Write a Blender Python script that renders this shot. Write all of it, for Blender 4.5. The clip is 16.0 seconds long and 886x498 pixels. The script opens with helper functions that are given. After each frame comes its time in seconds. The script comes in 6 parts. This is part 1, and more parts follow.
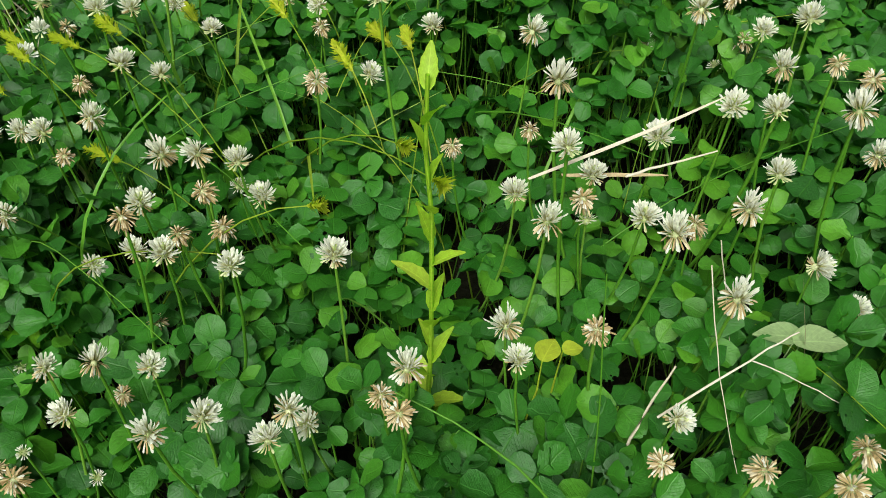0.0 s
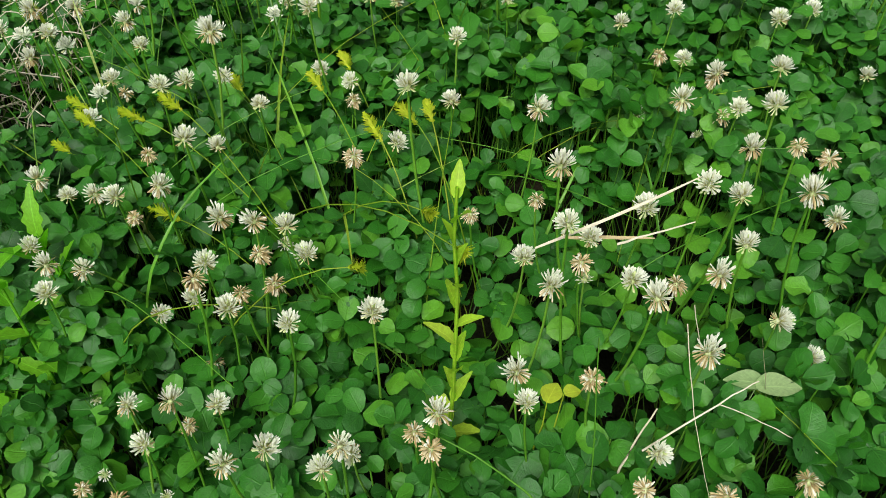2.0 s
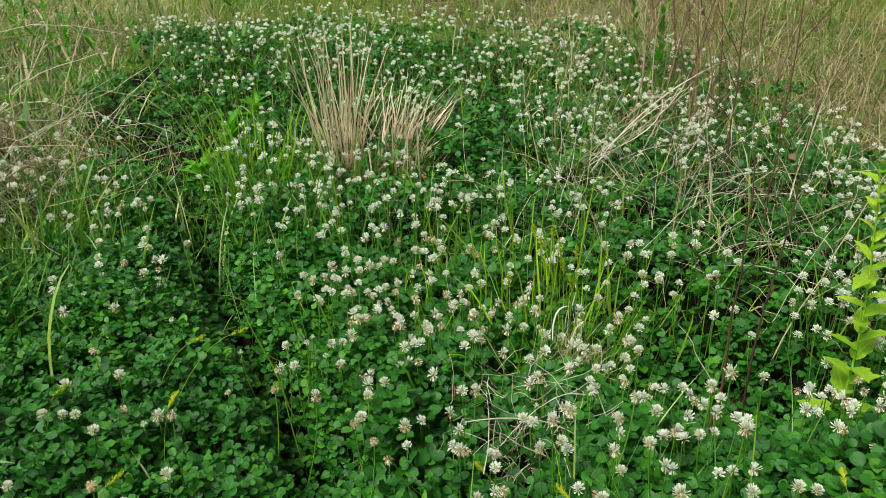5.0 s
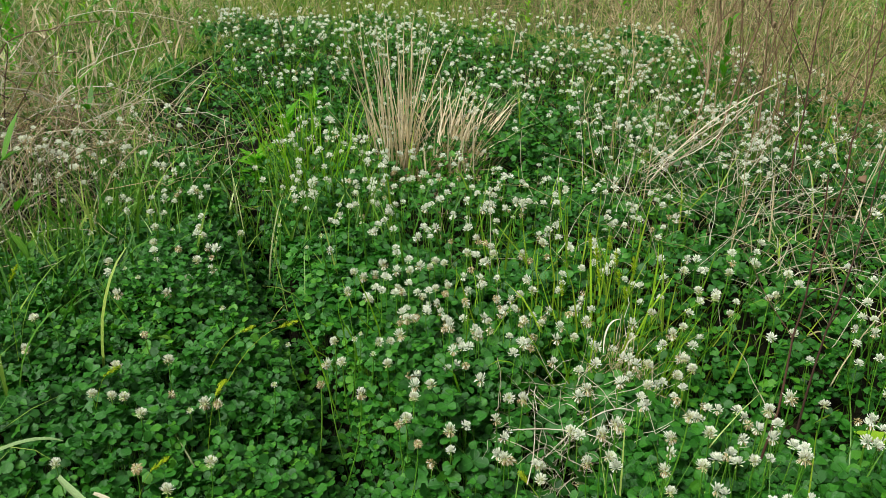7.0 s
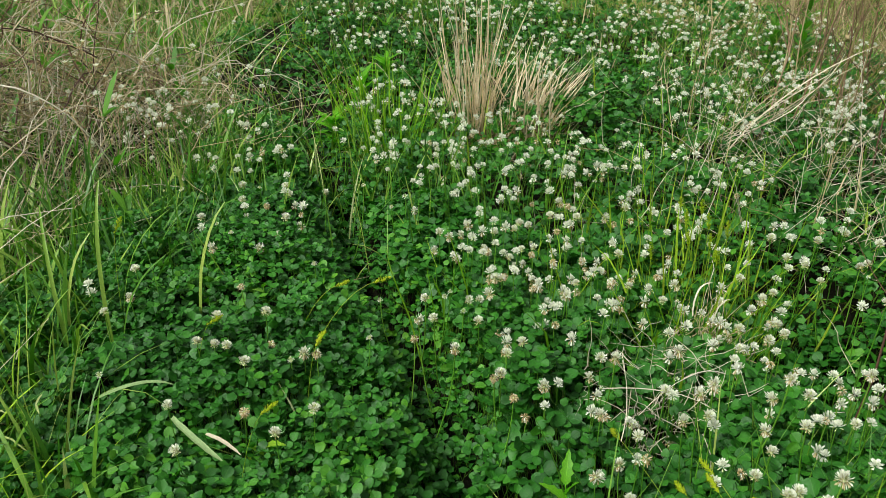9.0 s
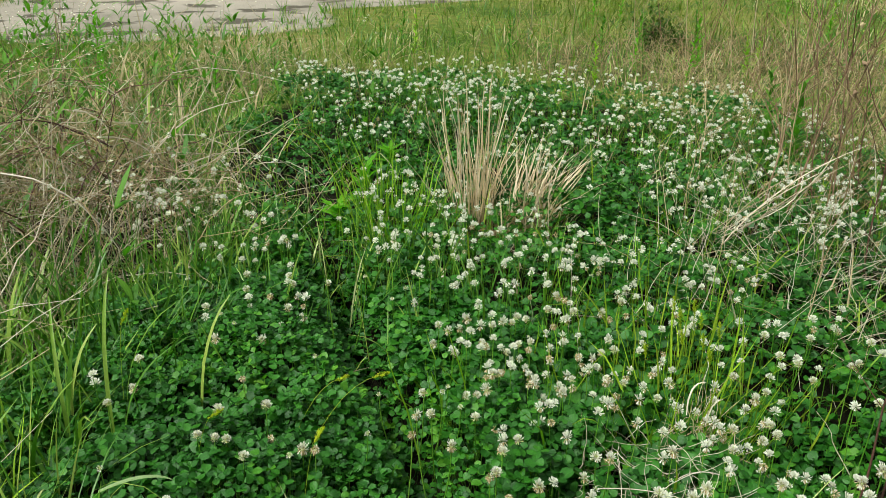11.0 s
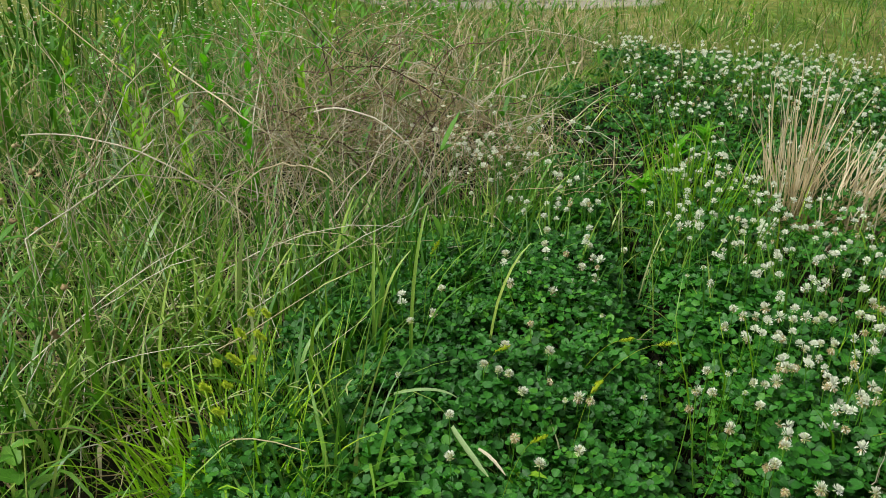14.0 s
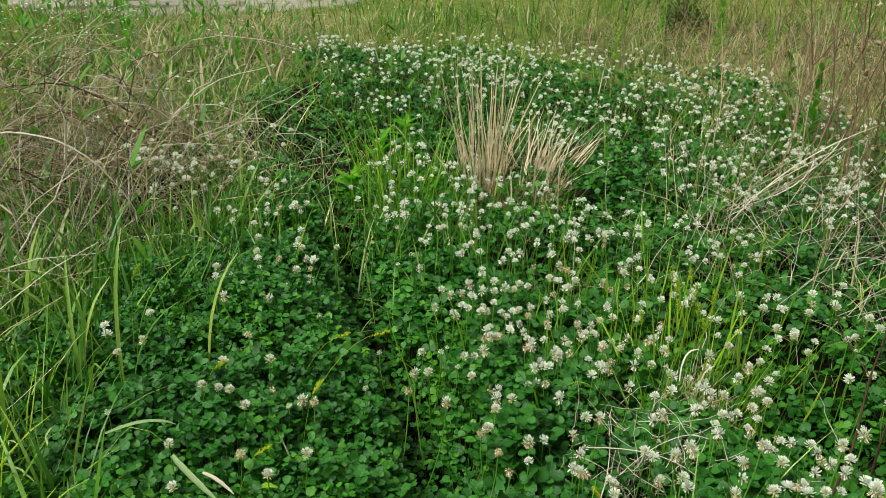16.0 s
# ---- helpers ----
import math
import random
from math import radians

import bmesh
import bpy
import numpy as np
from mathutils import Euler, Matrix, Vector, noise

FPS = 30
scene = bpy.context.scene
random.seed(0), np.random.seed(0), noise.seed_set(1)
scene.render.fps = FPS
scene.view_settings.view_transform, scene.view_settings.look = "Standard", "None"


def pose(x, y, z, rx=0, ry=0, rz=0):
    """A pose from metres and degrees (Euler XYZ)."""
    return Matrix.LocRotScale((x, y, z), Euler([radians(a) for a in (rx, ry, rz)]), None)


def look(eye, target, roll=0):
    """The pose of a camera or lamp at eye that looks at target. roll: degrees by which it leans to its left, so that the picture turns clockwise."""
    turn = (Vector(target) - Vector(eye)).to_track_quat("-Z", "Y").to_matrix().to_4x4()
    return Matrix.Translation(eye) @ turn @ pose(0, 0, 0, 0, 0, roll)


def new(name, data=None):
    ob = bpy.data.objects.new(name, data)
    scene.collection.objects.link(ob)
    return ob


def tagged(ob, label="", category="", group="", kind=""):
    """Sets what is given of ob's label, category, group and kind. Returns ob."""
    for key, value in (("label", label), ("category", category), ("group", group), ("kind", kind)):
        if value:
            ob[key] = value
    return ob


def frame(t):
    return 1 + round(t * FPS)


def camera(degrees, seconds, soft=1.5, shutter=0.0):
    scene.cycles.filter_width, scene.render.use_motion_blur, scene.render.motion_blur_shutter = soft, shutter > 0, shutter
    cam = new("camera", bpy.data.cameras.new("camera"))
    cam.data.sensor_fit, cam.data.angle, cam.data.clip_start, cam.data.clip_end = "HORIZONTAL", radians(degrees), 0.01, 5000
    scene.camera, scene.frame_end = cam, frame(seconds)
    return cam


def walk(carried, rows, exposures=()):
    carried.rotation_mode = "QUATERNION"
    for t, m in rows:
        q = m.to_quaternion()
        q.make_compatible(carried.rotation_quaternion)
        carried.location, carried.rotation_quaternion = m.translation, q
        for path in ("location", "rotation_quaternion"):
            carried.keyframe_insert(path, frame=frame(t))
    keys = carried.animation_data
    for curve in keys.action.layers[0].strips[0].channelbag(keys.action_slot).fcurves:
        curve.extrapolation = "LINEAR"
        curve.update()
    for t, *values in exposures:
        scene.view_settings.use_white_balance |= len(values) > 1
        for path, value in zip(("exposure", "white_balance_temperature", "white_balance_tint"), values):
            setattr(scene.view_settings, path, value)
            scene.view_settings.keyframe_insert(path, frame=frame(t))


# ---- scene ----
cam = camera(56.7, 16.0, soft=0.75)
METRES, EYE, TILT, LEAN, TURN = 1.0, 0.62, -49.0, 0.0, 0.0
ROWS = [
    (0.0, 0.0, 0.0, 0.0, 0.0, 0.0, -0.0),
    (0.5, -0.0012, -0.0058, 0.0053, -0.15, -0.53, 0.3),
    (1.0, -0.0035, -0.0136, 0.0085, -0.09, -0.44, 0.49),
    (1.5, -0.0079, -0.0294, 0.0138, 0.09, -0.15, 0.42),
    (2.0, -0.0115, -0.0922, 0.0369, 0.29, 0.32, -0.06),
    (2.5, -0.0012, -0.1927, 0.0558, 0.62, 3.38, -1.58),
    (3.0, 0.0233, -0.2803, 0.0724, 1.17, 6.04, -1.93),
    (3.5, 0.0174, -0.3469, 0.0934, 2.77, 12.31, -4.63),
    (4.0, -0.0051, -0.3934, 0.1056, 7.77, 16.08, -9.07),
    (4.5, -0.0487, -0.4355, 0.1062, 15.16, 16.96, -15.41),
    (5.0, -0.088, -0.4721, 0.1095, 20.96, 17.33, -20.64),
    (7.5, -0.1268, -0.46, 0.1045, 24.11, 16.13, -25.88),
    (8.0, -0.1526, -0.4692, 0.0875, 25.66, 14.78, -27.3),
    (10.5, -0.17, -0.5444, 0.0363, 26.12, 12.58, -25.62),
    (11.0, -0.1509, -0.5529, 0.0796, 26.09, 18.45, -27.38),
    (11.5, -0.1462, -0.5601, 0.101, 27.39, 22.4, -28.71),
    (12.0, -0.1628, -0.5595, 0.0829, 34.66, 18.99, -32.33),
    (12.5, -0.1592, -0.5691, 0.0539, 41.18, 14.54, -36.49),
    (13.0, -0.1518, -0.5482, 0.0283, 43.6, 8.44, -38.41),
    (13.5, -0.132, -0.5575, 0.0203, 45.96, 6.46, -40.05),
    (14.0, -0.1266, -0.5684, 0.0199, 47.34, 5.19, -40.31),
    (14.5, -0.1185, -0.5691, 0.0263, 39.93, 9.91, -35.65),
    (15.0, -0.1192, -0.566, 0.0313, 34.55, 13.14, -32.98),
    (15.5, -0.109, -0.5444, 0.0506, 29.73, 15.35, -30.67),
    (16.0, -0.0869, -0.545, 0.0562, 27.36, 16.75, -29.28),
]
walk(cam, [(t, pose(0, 0, EYE, TILT, LEAN, TURN) @ pose(METRES * x, METRES * y, METRES * z, 90 + pitch, roll, yaw)) for t, x, y, z, yaw, pitch, roll in ROWS],
     exposures=[(0.0, 0.43), (2.0, 0.44), (3.5, 0.35), (5.0, 0.42), (8.0, 0.49), (11.0, 0.52), (11.5, 0.48), (12.0, 0.42), (16.0, 0.42)])

# ---- light: a bright overcast sky over a riverside meadow ----
world = bpy.data.worlds.new("overcast")
scene.world = world
world.use_nodes = True
wt = world.node_tree
sky = wt.nodes.new("ShaderNodeTexSky")
sky.sky_type, sky.sun_disc = "NISHITA", False
sky.sun_elevation, sky.sun_rotation = radians(52), radians(200)
sky.air_density, sky.dust_density, sky.ozone_density = 1.0, 4.0, 1.0
desat = wt.nodes.new("ShaderNodeHueSaturation")
desat.inputs["Saturation"].default_value = 0.04
wt.links.new(sky.outputs[0], desat.inputs["Color"])
wt.links.new(desat.outputs[0], wt.nodes["Background"].inputs["Color"])
wt.nodes["Background"].inputs["Strength"].default_value = 0.08
sun = new("sun", bpy.data.lights.new("sun", "SUN"))
sun.data.energy, sun.data.angle, sun.data.color = 2.8, radians(30), (1.0, 0.985, 0.93)
sun.matrix_world = look((-3, -8, 14), (0, 0, 0))


# ---- materials ----
def nd(tree, kind, **inputs):
    n = tree.nodes.new(kind)
    for key, value in inputs.items():
        sock = n.inputs[int(key[1:])] if key[0] == "i" and key[1:].isdigit() else n.inputs[key.replace("_", " ")]
        if isinstance(value, bpy.types.NodeSocket):
            tree.links.new(value, sock)
        else:
            sock.default_value = value
    return n


def math_node(tree, op, a, b=0.0, clamp=False):
    n = nd(tree, "ShaderNodeMath", i0=a, i1=b)
    n.operation, n.use_clamp = op, clamp
    return n.outputs[0]


def mix_col(tree, fac, a, b, kind="MIX"):
    n = tree.nodes.new("ShaderNodeMix")
    n.data_type, n.blend_type = "RGBA", kind
    for at, value in ((0, fac), (6, a), (7, b)):
        if isinstance(value, bpy.types.NodeSocket):
            tree.links.new(value, n.inputs[at])
        else:
            n.inputs[at].default_value = (*value, 1.0) if at else value
    return n.outputs[2]


def ramp(tree, fac, stops):
    n = tree.nodes.new("ShaderNodeValToRGB")
    tree.links.new(fac, n.inputs[0])
    while len(n.color_ramp.elements) < len(stops):
        n.color_ramp.elements.new(0.5)
    for e, (p, c) in zip(n.color_ramp.elements, stops):
        e.position, e.color = p, (*c, 1.0)
    return n.outputs[0]


def material(name):
    m = bpy.data.materials.new(name)
    m.use_nodes = True
    m.node_tree.nodes.clear()
    return m, m.node_tree


def finish(tree, shader):
    out = tree.nodes.new("ShaderNodeOutputMaterial")
    tree.links.new(shader, out.inputs[0])


def plant(name, stops, rough=0.5, glow_through=0.3, vein=0.0, patch=3.0, holes=0.0, spec=0.4, through_col=None, bump=0.0, root=None):
    """A leaf, blade or petal: colour varied from piece to piece and from patch to patch, some light passing through."""
    m, t = material(name)
    island = t.nodes.new("ShaderNodeNewGeometry").outputs["Random Per Island"]
    single = t.nodes.new("ShaderNodeObjectInfo").outputs["Random"]
    r = math_node(t, "FRACT", math_node(t, "ADD", island, single))
    place = t.nodes.new("ShaderNodeNewGeometry").outputs["Position"]
    big = nd(t, "ShaderNodeTexNoise", Vector=place, Scale=patch, Detail=3.0).outputs[0]
    fine = nd(t, "ShaderNodeTexNoise", Vector=place, Scale=420.0, Detail=2.0).outputs[0]
    f = math_node(t, "ADD", math_node(t, "MULTIPLY", r, 0.75), math_node(t, "MULTIPLY", math_node(t, "SUBTRACT", big, 0.35), 0.8), True)
    col = ramp(t, f, stops)
    col = mix_col(t, 0.35, col, mix_col(t, 1.0, col, ramp(t, fine, [(0.3, (0.55, 0.55, 0.55)), (0.7, (1.25, 1.25, 1.25))]), "MULTIPLY"))
    uv = t.nodes.new("ShaderNodeUVMap").outputs[0]
    sep = nd(t, "ShaderNodeSeparateXYZ", Vector=uv)
    height = fine
    if root:
        col = mix_col(t, ramp(t, sep.outputs[1], [(0.2, (0.9, 0.9, 0.9)), (0.62, (0, 0, 0))]), col, root)
    if vein:
        side = math_node(t, "ABSOLUTE", math_node(t, "SUBTRACT", sep.outputs[0], 0.5))
        mid = math_node(t, "SUBTRACT", 1.0, math_node(t, "MULTIPLY", side, 26.0), True)
        slant = math_node(t, "SUBTRACT", math_node(t, "MULTIPLY", sep.outputs[1], 9.0), math_node(t, "MULTIPLY", side, 7.0))
        rib = math_node(t, "SUBTRACT", 1.0, math_node(t, "MULTIPLY", math_node(t, "ABSOLUTE", math_node(t, "SUBTRACT", math_node(t, "FRACT", slant), 0.5)), 9.0), True)
        lines = math_node(t, "MAXIMUM", mid, math_node(t, "MULTIPLY", rib, 0.45))
        col = mix_col(t, math_node(t, "MULTIPLY", lines, vein), col, tuple(min(1, c * 2.2 + 0.03) for c in stops[-1][1]))
        height = math_node(t, "SUBTRACT", height, math_node(t, "MULTIPLY", lines, 0.6))
    bs = nd(t, "ShaderNodeBsdfPrincipled", Base_Color=col, Roughness=rough)
    bs.inputs["Specular IOR Level"].default_value = spec
    if bump:
        b = nd(t, "ShaderNodeBump", Height=height, Strength=bump, Distance=0.001)
        t.links.new(b.outputs[0], bs.inputs["Normal"])
    tl = nd(t, "ShaderNodeBsdfTranslucent", Color=mix_col(t, 1.0, col, through_col or (1.3, 1.9, 0.5), "MULTIPLY"))
    sh = nd(t, "ShaderNodeMixShader", i0=glow_through, i1=bs.outputs[0], i2=tl.outputs[0]).outputs[0]
    if holes:
        cell = nd(t, "ShaderNodeTexVoronoi", Vector=place, Scale=230.0).outputs["Distance"]
        blotch = nd(t, "ShaderNodeTexNoise", Vector=place, Scale=45.0, Detail=1.0).outputs[0]
        eaten = math_node(t, "LESS_THAN", math_node(t, "ADD", cell, math_node(t, "MULTIPLY", math_node(t, "SUBTRACT", 0.66, blotch), 3.0)), 0.28)
        eaten = math_node(t, "MULTIPLY", eaten, math_node(t, "LESS_THAN", r, holes))
        sh = nd(t, "ShaderNodeMixShader", i0=eaten, i1=sh, i2=t.nodes.new("ShaderNodeBsdfTransparent").outputs[0]).outputs[0]
    finish(t, sh)
    return m


CLOVER = plant("clover_leaf_green", [(0.0, (0.006, 0.055, 0.004)), (0.4, (0.015, 0.117, 0.006)), (0.78, (0.03, 0.172, 0.008)), (1.0, (0.09, 0.285, 0.012))],
               0.52, 0.14, vein=0.07, patch=2.2, holes=0.36, spec=0.43, bump=0.5)
STALK = plant("clover_stalk_green", [(0.0, (0.05, 0.19, 0.01)), (0.6, (0.1, 0.29, 0.018)), (1.0, (0.18, 0.37, 0.04))], 0.45, 0.15)
WHITE = plant("clover_petal_white", [(0.0, (0.88, 0.93, 0.78)), (0.7, (0.94, 0.96, 0.88)), (1.0, (0.93, 0.92, 0.8))], 0.6, 0.5, spec=0.2, through_col=(1, 1, 0.9), root=(0.62, 0.6, 0.26))
WHITE_FAR = plant("clover_petal_bright", [(0.0, (0.88, 0.93, 0.79)), (0.7, (0.93, 0.96, 0.87)), (1.0, (0.91, 0.91, 0.78))], 0.6, 0.45, spec=0.2, through_col=(1, 1, 0.9))
TAN = plant("clover_petal_withered", [(0.0, (0.27, 0.19, 0.07)), (0.4, (0.46, 0.36, 0.17)), (0.75, (0.63, 0.55, 0.33)), (1.0, (0.84, 0.81, 0.64))], 0.75, 0.2, spec=0.15, through_col=(1, 0.9, 0.7), root=(0.42, 0.32, 0.13))
CALYX = plant("clover_calyx", [(0.0, (0.4, 0.5, 0.18)), (1.0, (0.68, 0.7, 0.42))], 0.6, 0.2)
GRASS = plant("grass_green", [(0.0, (0.022, 0.1, 0.008)), (0.4, (0.065, 0.2, 0.014)), (0.7, (0.16, 0.32, 0.03)), (0.9, (0.33, 0.43, 0.09)), (1.0, (0.42, 0.47, 0.24))], 0.42, 0.18, patch=1.6, spec=0.5)
GRASS_DULL = plant("grass_dull_green", [(0.0, (0.06, 0.13, 0.018)), (0.4, (0.135, 0.205, 0.032)), (0.7, (0.25, 0.28, 0.07)), (1.0, (0.44, 0.39, 0.2))], 0.6, 0.3, patch=0.6, spec=0.2)
SEDGE = plant("sedge_yellow_green", [(0.0, (0.12, 0.24, 0.014)), (0.6, (0.22, 0.34, 0.02)), (1.0, (0.36, 0.43, 0.05))], 0.5, 0.35, spec=0.3)
SPIKE = plant("sedge_spike_yellow", [(0.0, (0.28, 0.37, 0.012)), (0.6, (0.44, 0.51, 0.02)), (1.0, (0.54, 0.54, 0.05))], 0.6, 0.3)
WEED = plant("weed_bright_green", [(0.0, (0.12, 0.28, 0.014)), (0.6, (0.2, 0.38, 0.02)), (1.0, (0.32, 0.48, 0.035))], 0.5, 0.35, vein=0.3, spec=0.3)
HERB = plant("herb_green", [(0.0, (0.04, 0.15, 0.012)), (0.6, (0.08, 0.23, 0.018)), (1.0, (0.14, 0.3, 0.03))], 0.5, 0.3, vein=0.25, spec=0.3)
STRAW = plant("straw_pale", [(0.0, (0.34, 0.28, 0.14)), (0.5, (0.51, 0.44, 0.25)), (1.0, (0.66, 0.59, 0.39))], 0.7, 0.12, patch=1.0, spec=0.25, through_col=(1, 0.9, 0.7))
DEAD = plant("dead_stem_brown", [(0.0, (0.15, 0.105, 0.045)), (0.5, (0.36, 0.275, 0.135)), (1.0, (0.58, 0.48, 0.28))], 0.8, 0.05, patch=1.0, spec=0.2, through_col=(1, 0.9, 0.7))
GREY = plant("dead_stem_grey", [(0.0, (0.2, 0.17, 0.1)), (0.6, (0.4, 0.34, 0.22)), (1.0, (0.6, 0.53, 0.37))], 0.85, 0.05, spec=0.2, through_col=(1, 0.95, 0.9))
RUSSET = plant("stem_dark_russet", [(0.0, (0.05, 0.025, 0.018)), (1.0, (0.14, 0.065, 0.04))], 0.7, 0.0)
REED = plant("reed_green", [(0.0, (0.032, 0.08, 0.014)), (0.5, (0.065, 0.14, 0.021)), (0.85, (0.13, 0.2, 0.04)), (1.0, (0.38, 0.33, 0.19))], 0.55, 0.3, patch=0.35, spec=0.2)
SHRUB = plant("shrub_dark_green", [(0.0, (0.02, 0.06, 0.014)), (0.6, (0.04, 0.1, 0.02)), (1.0, (0.08, 0.15, 0.03))], 0.5, 0.25, patch=0.4, spec=0.2)
DEAD_RED = plant("dead_stem_reddish", [(0.0, (0.09, 0.055, 0.032)), (0.5, (0.2, 0.13, 0.075)), (1.0, (0.36, 0.26, 0.16))], 0.8, 0.03, spec=0.2, through_col=(1, 0.9, 0.7))
BLEACHED = plant("stem_bleached", [(0.0, (0.46, 0.42, 0.29)), (0.5, (0.64, 0.59, 0.44)), (1.0, (0.78, 0.74, 0.6))], 0.7, 0.1, spec=0.25, through_col=(1, 0.95, 0.85))
DRY_TUFT = plant("dry_tuft_pale", [(0.0, (0.5, 0.4, 0.22)), (0.5, (0.73, 0.62, 0.41)), (1.0, (0.88, 0.81, 0.62))], 0.7, 0.3, spec=0.25, through_col=(1, 0.9, 0.7))
LIME = plant("weed_lime_green", [(0.0, (0.2, 0.4, 0.018)), (0.6, (0.32, 0.52, 0.03)), (1.0, (0.45, 0.6, 0.06))], 0.5, 0.35, vein=0.25, spec=0.25)
FRESH = plant("fresh_weed_green", [(0.0, (0.06, 0.24, 0.008)), (0.6, (0.11, 0.34, 0.012)), (1.0, (0.17, 0.42, 0.02))], 0.5, 0.35, vein=0.3, spec=0.25)
PALE_LEAF = plant("pale_grey_green_leaf", [(0.0, (0.2, 0.32, 0.12)), (1.0, (0.3, 0.42, 0.18))], 0.6, 0.25, vein=0.2)
BROME = plant("brome_pale_green", [(0.0, (0.2, 0.32, 0.08)), (0.6, (0.34, 0.42, 0.15)), (1.0, (0.48, 0.52, 0.24))], 0.6, 0.3, spec=0.2)
SAGE = plant("sage_grey_green", [(0.0, (0.13, 0.2, 0.1)), (0.6, (0.22, 0.3, 0.17)), (1.0, (0.34, 0.4, 0.26))], 0.65, 0.2, spec=0.25)
YELLOW_LEAF = plant("yellowing_leaf", [(0.0, (0.3, 0.42, 0.02)), (1.0, (0.45, 0.5, 0.04))], 0.5, 0.3, vein=0.2)
# bare sandy places in the plan: x, y, angle in degrees, two radii
BARE = [(-6.75, 3.95, 25, 1.75, 1.3), (-6.1, 6.0, 60, 2.3, 0.62), (-8.4, 8.2, 60, 0.9, 0.25), (-7.9, 6.4, 50, 0.9, 0.3), (-5.0, 7.3, 60, 1.0, 0.18)]


def ground_material():
    m, t = material("meadow_soil")
    place = t.nodes.new("ShaderNodeNewGeometry").outputs["Position"]
    sep = nd(t, "ShaderNodeSeparateXYZ", Vector=place)
    n1 = nd(t, "ShaderNodeTexNoise", Vector=place, Scale=0.9, Detail=8.0).outputs[0]
    n2 = nd(t, "ShaderNodeTexNoise", Vector=place, Scale=14.0, Detail=6.0).outputs[0]
    n3 = nd(t, "ShaderNodeTexNoise", Vector=place, Scale=120.0, Detail=3.0).outputs[0]
    # near-black: the shade beneath clover and grass is put into this colour
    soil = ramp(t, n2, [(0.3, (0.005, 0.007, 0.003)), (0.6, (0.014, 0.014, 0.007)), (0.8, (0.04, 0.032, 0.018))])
    turf = ramp(t, math_node(t, "ADD", math_node(t, "MULTIPLY", n1, 0.6), math_node(t, "MULTIPLY", n2, 0.4)), [(0.36, (0.04, 0.09, 0.014)), (0.48, (0.1, 0.15, 0.026)), (0.58, (0.19, 0.2, 0.05)), (0.68, (0.3, 0.25, 0.13))])
    sand = ramp(t, n1, [(0.3, (0.2, 0.19, 0.145)), (0.5, (0.34, 0.32, 0.255)), (0.7, (0.43, 0.4, 0.32))])
    along = math_node(t, "ADD", math_node(t, "MULTIPLY", sep.outputs[0], 0.7), math_node(t, "MULTIPLY", sep.outputs[1], 0.7))
    across = math_node(t, "ADD", math_node(t, "MULTIPLY", sep.outputs[0], -1.1), math_node(t, "MULTIPLY", sep.outputs[1], 1.1))
    streak = nd(t, "ShaderNodeCombineXYZ", X=along, Y=across)
    damp = nd(t, "ShaderNodeTexNoise", Vector=streak.outputs[0], Scale=2.2, Detail=10.0).outputs[0]
    sand = mix_col(t, ramp(t, damp, [(0.54, (0, 0, 0)), (0.6, (0.85, 0.85, 0.85))]), sand, (0.07, 0.065, 0.045))
    sand = mix_col(t, 0.4, sand, mix_col(t, 1.0, sand, ramp(t, n3, [(0.3, (0.6, 0.6, 0.6)), (0.7, (1.2, 1.2, 1.2))]), "MULTIPLY"))

    def blob(cx, cy, ang, ra, rb, rag):
        c, s = math.cos(ang), math.sin(ang)
        dx, dy = math_node(t, "SUBTRACT", sep.outputs[0], cx), math_node(t, "SUBTRACT", sep.outputs[1], cy)
        u = math_node(t, "ADD", math_node(t, "MULTIPLY", dx, c / ra), math_node(t, "MULTIPLY", dy, s / ra))
        v = math_node(t, "ADD", math_node(t, "MULTIPLY", dx, -s / rb), math_node(t, "MULTIPLY", dy, c / rb))
        d = math_node(t, "ADD", math_node(t, "MULTIPLY", u, u), math_node(t, "MULTIPLY", v, v))
        edge = math_node(t, "ADD", d, math_node(t, "MULTIPLY", math_node(t, "SUBTRACT", n1, 0.5), rag))
        return math_node(t, "MULTIPLY", math_node(t, "SUBTRACT", 1.1, edge), 6.0, True)

    # where the shade-darkened colour lies: below the clover and the grass beside it
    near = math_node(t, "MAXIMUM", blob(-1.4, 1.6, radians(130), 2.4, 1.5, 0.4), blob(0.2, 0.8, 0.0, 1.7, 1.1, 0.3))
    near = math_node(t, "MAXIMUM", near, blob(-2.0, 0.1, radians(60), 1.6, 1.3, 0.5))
    dry = math_node(t, "MAXIMUM", blob(0.4, 3.4, radians(0), 2.2, 1.7, 0.8), math_node(t, "MAXIMUM", blob(-2.0, 5.2, radians(60), 1.3, 0.9, 1.0), blob(-4.1, 2.95, radians(35), 0.8, 0.45, 1.2)))
    litter = ramp(t, n2, [(0.3, (0.03, 0.05, 0.012)), (0.46, (0.075, 0.095, 0.028)), (0.58, (0.14, 0.14, 0.055)), (0.75, (0.27, 0.23, 0.13))])
    bare = 0.0
    for cx, cy, ang, ra, rb in BARE:
        bare = math_node(t, "MAXIMUM", bare, blob(cx, cy, radians(ang), ra, rb, 2.1))
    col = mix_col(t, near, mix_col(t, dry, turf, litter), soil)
    col = mix_col(t, bare, col, sand)
    bump = nd(t, "ShaderNodeBump", Height=math_node(t, "ADD", n2, math_node(t, "MULTIPLY", n3, 0.4)), Strength=0.8, Distance=0.02)
    bs = nd(t, "ShaderNodeBsdfPrincipled", Base_Color=col, Roughness=0.95, Normal=bump.outputs[0])
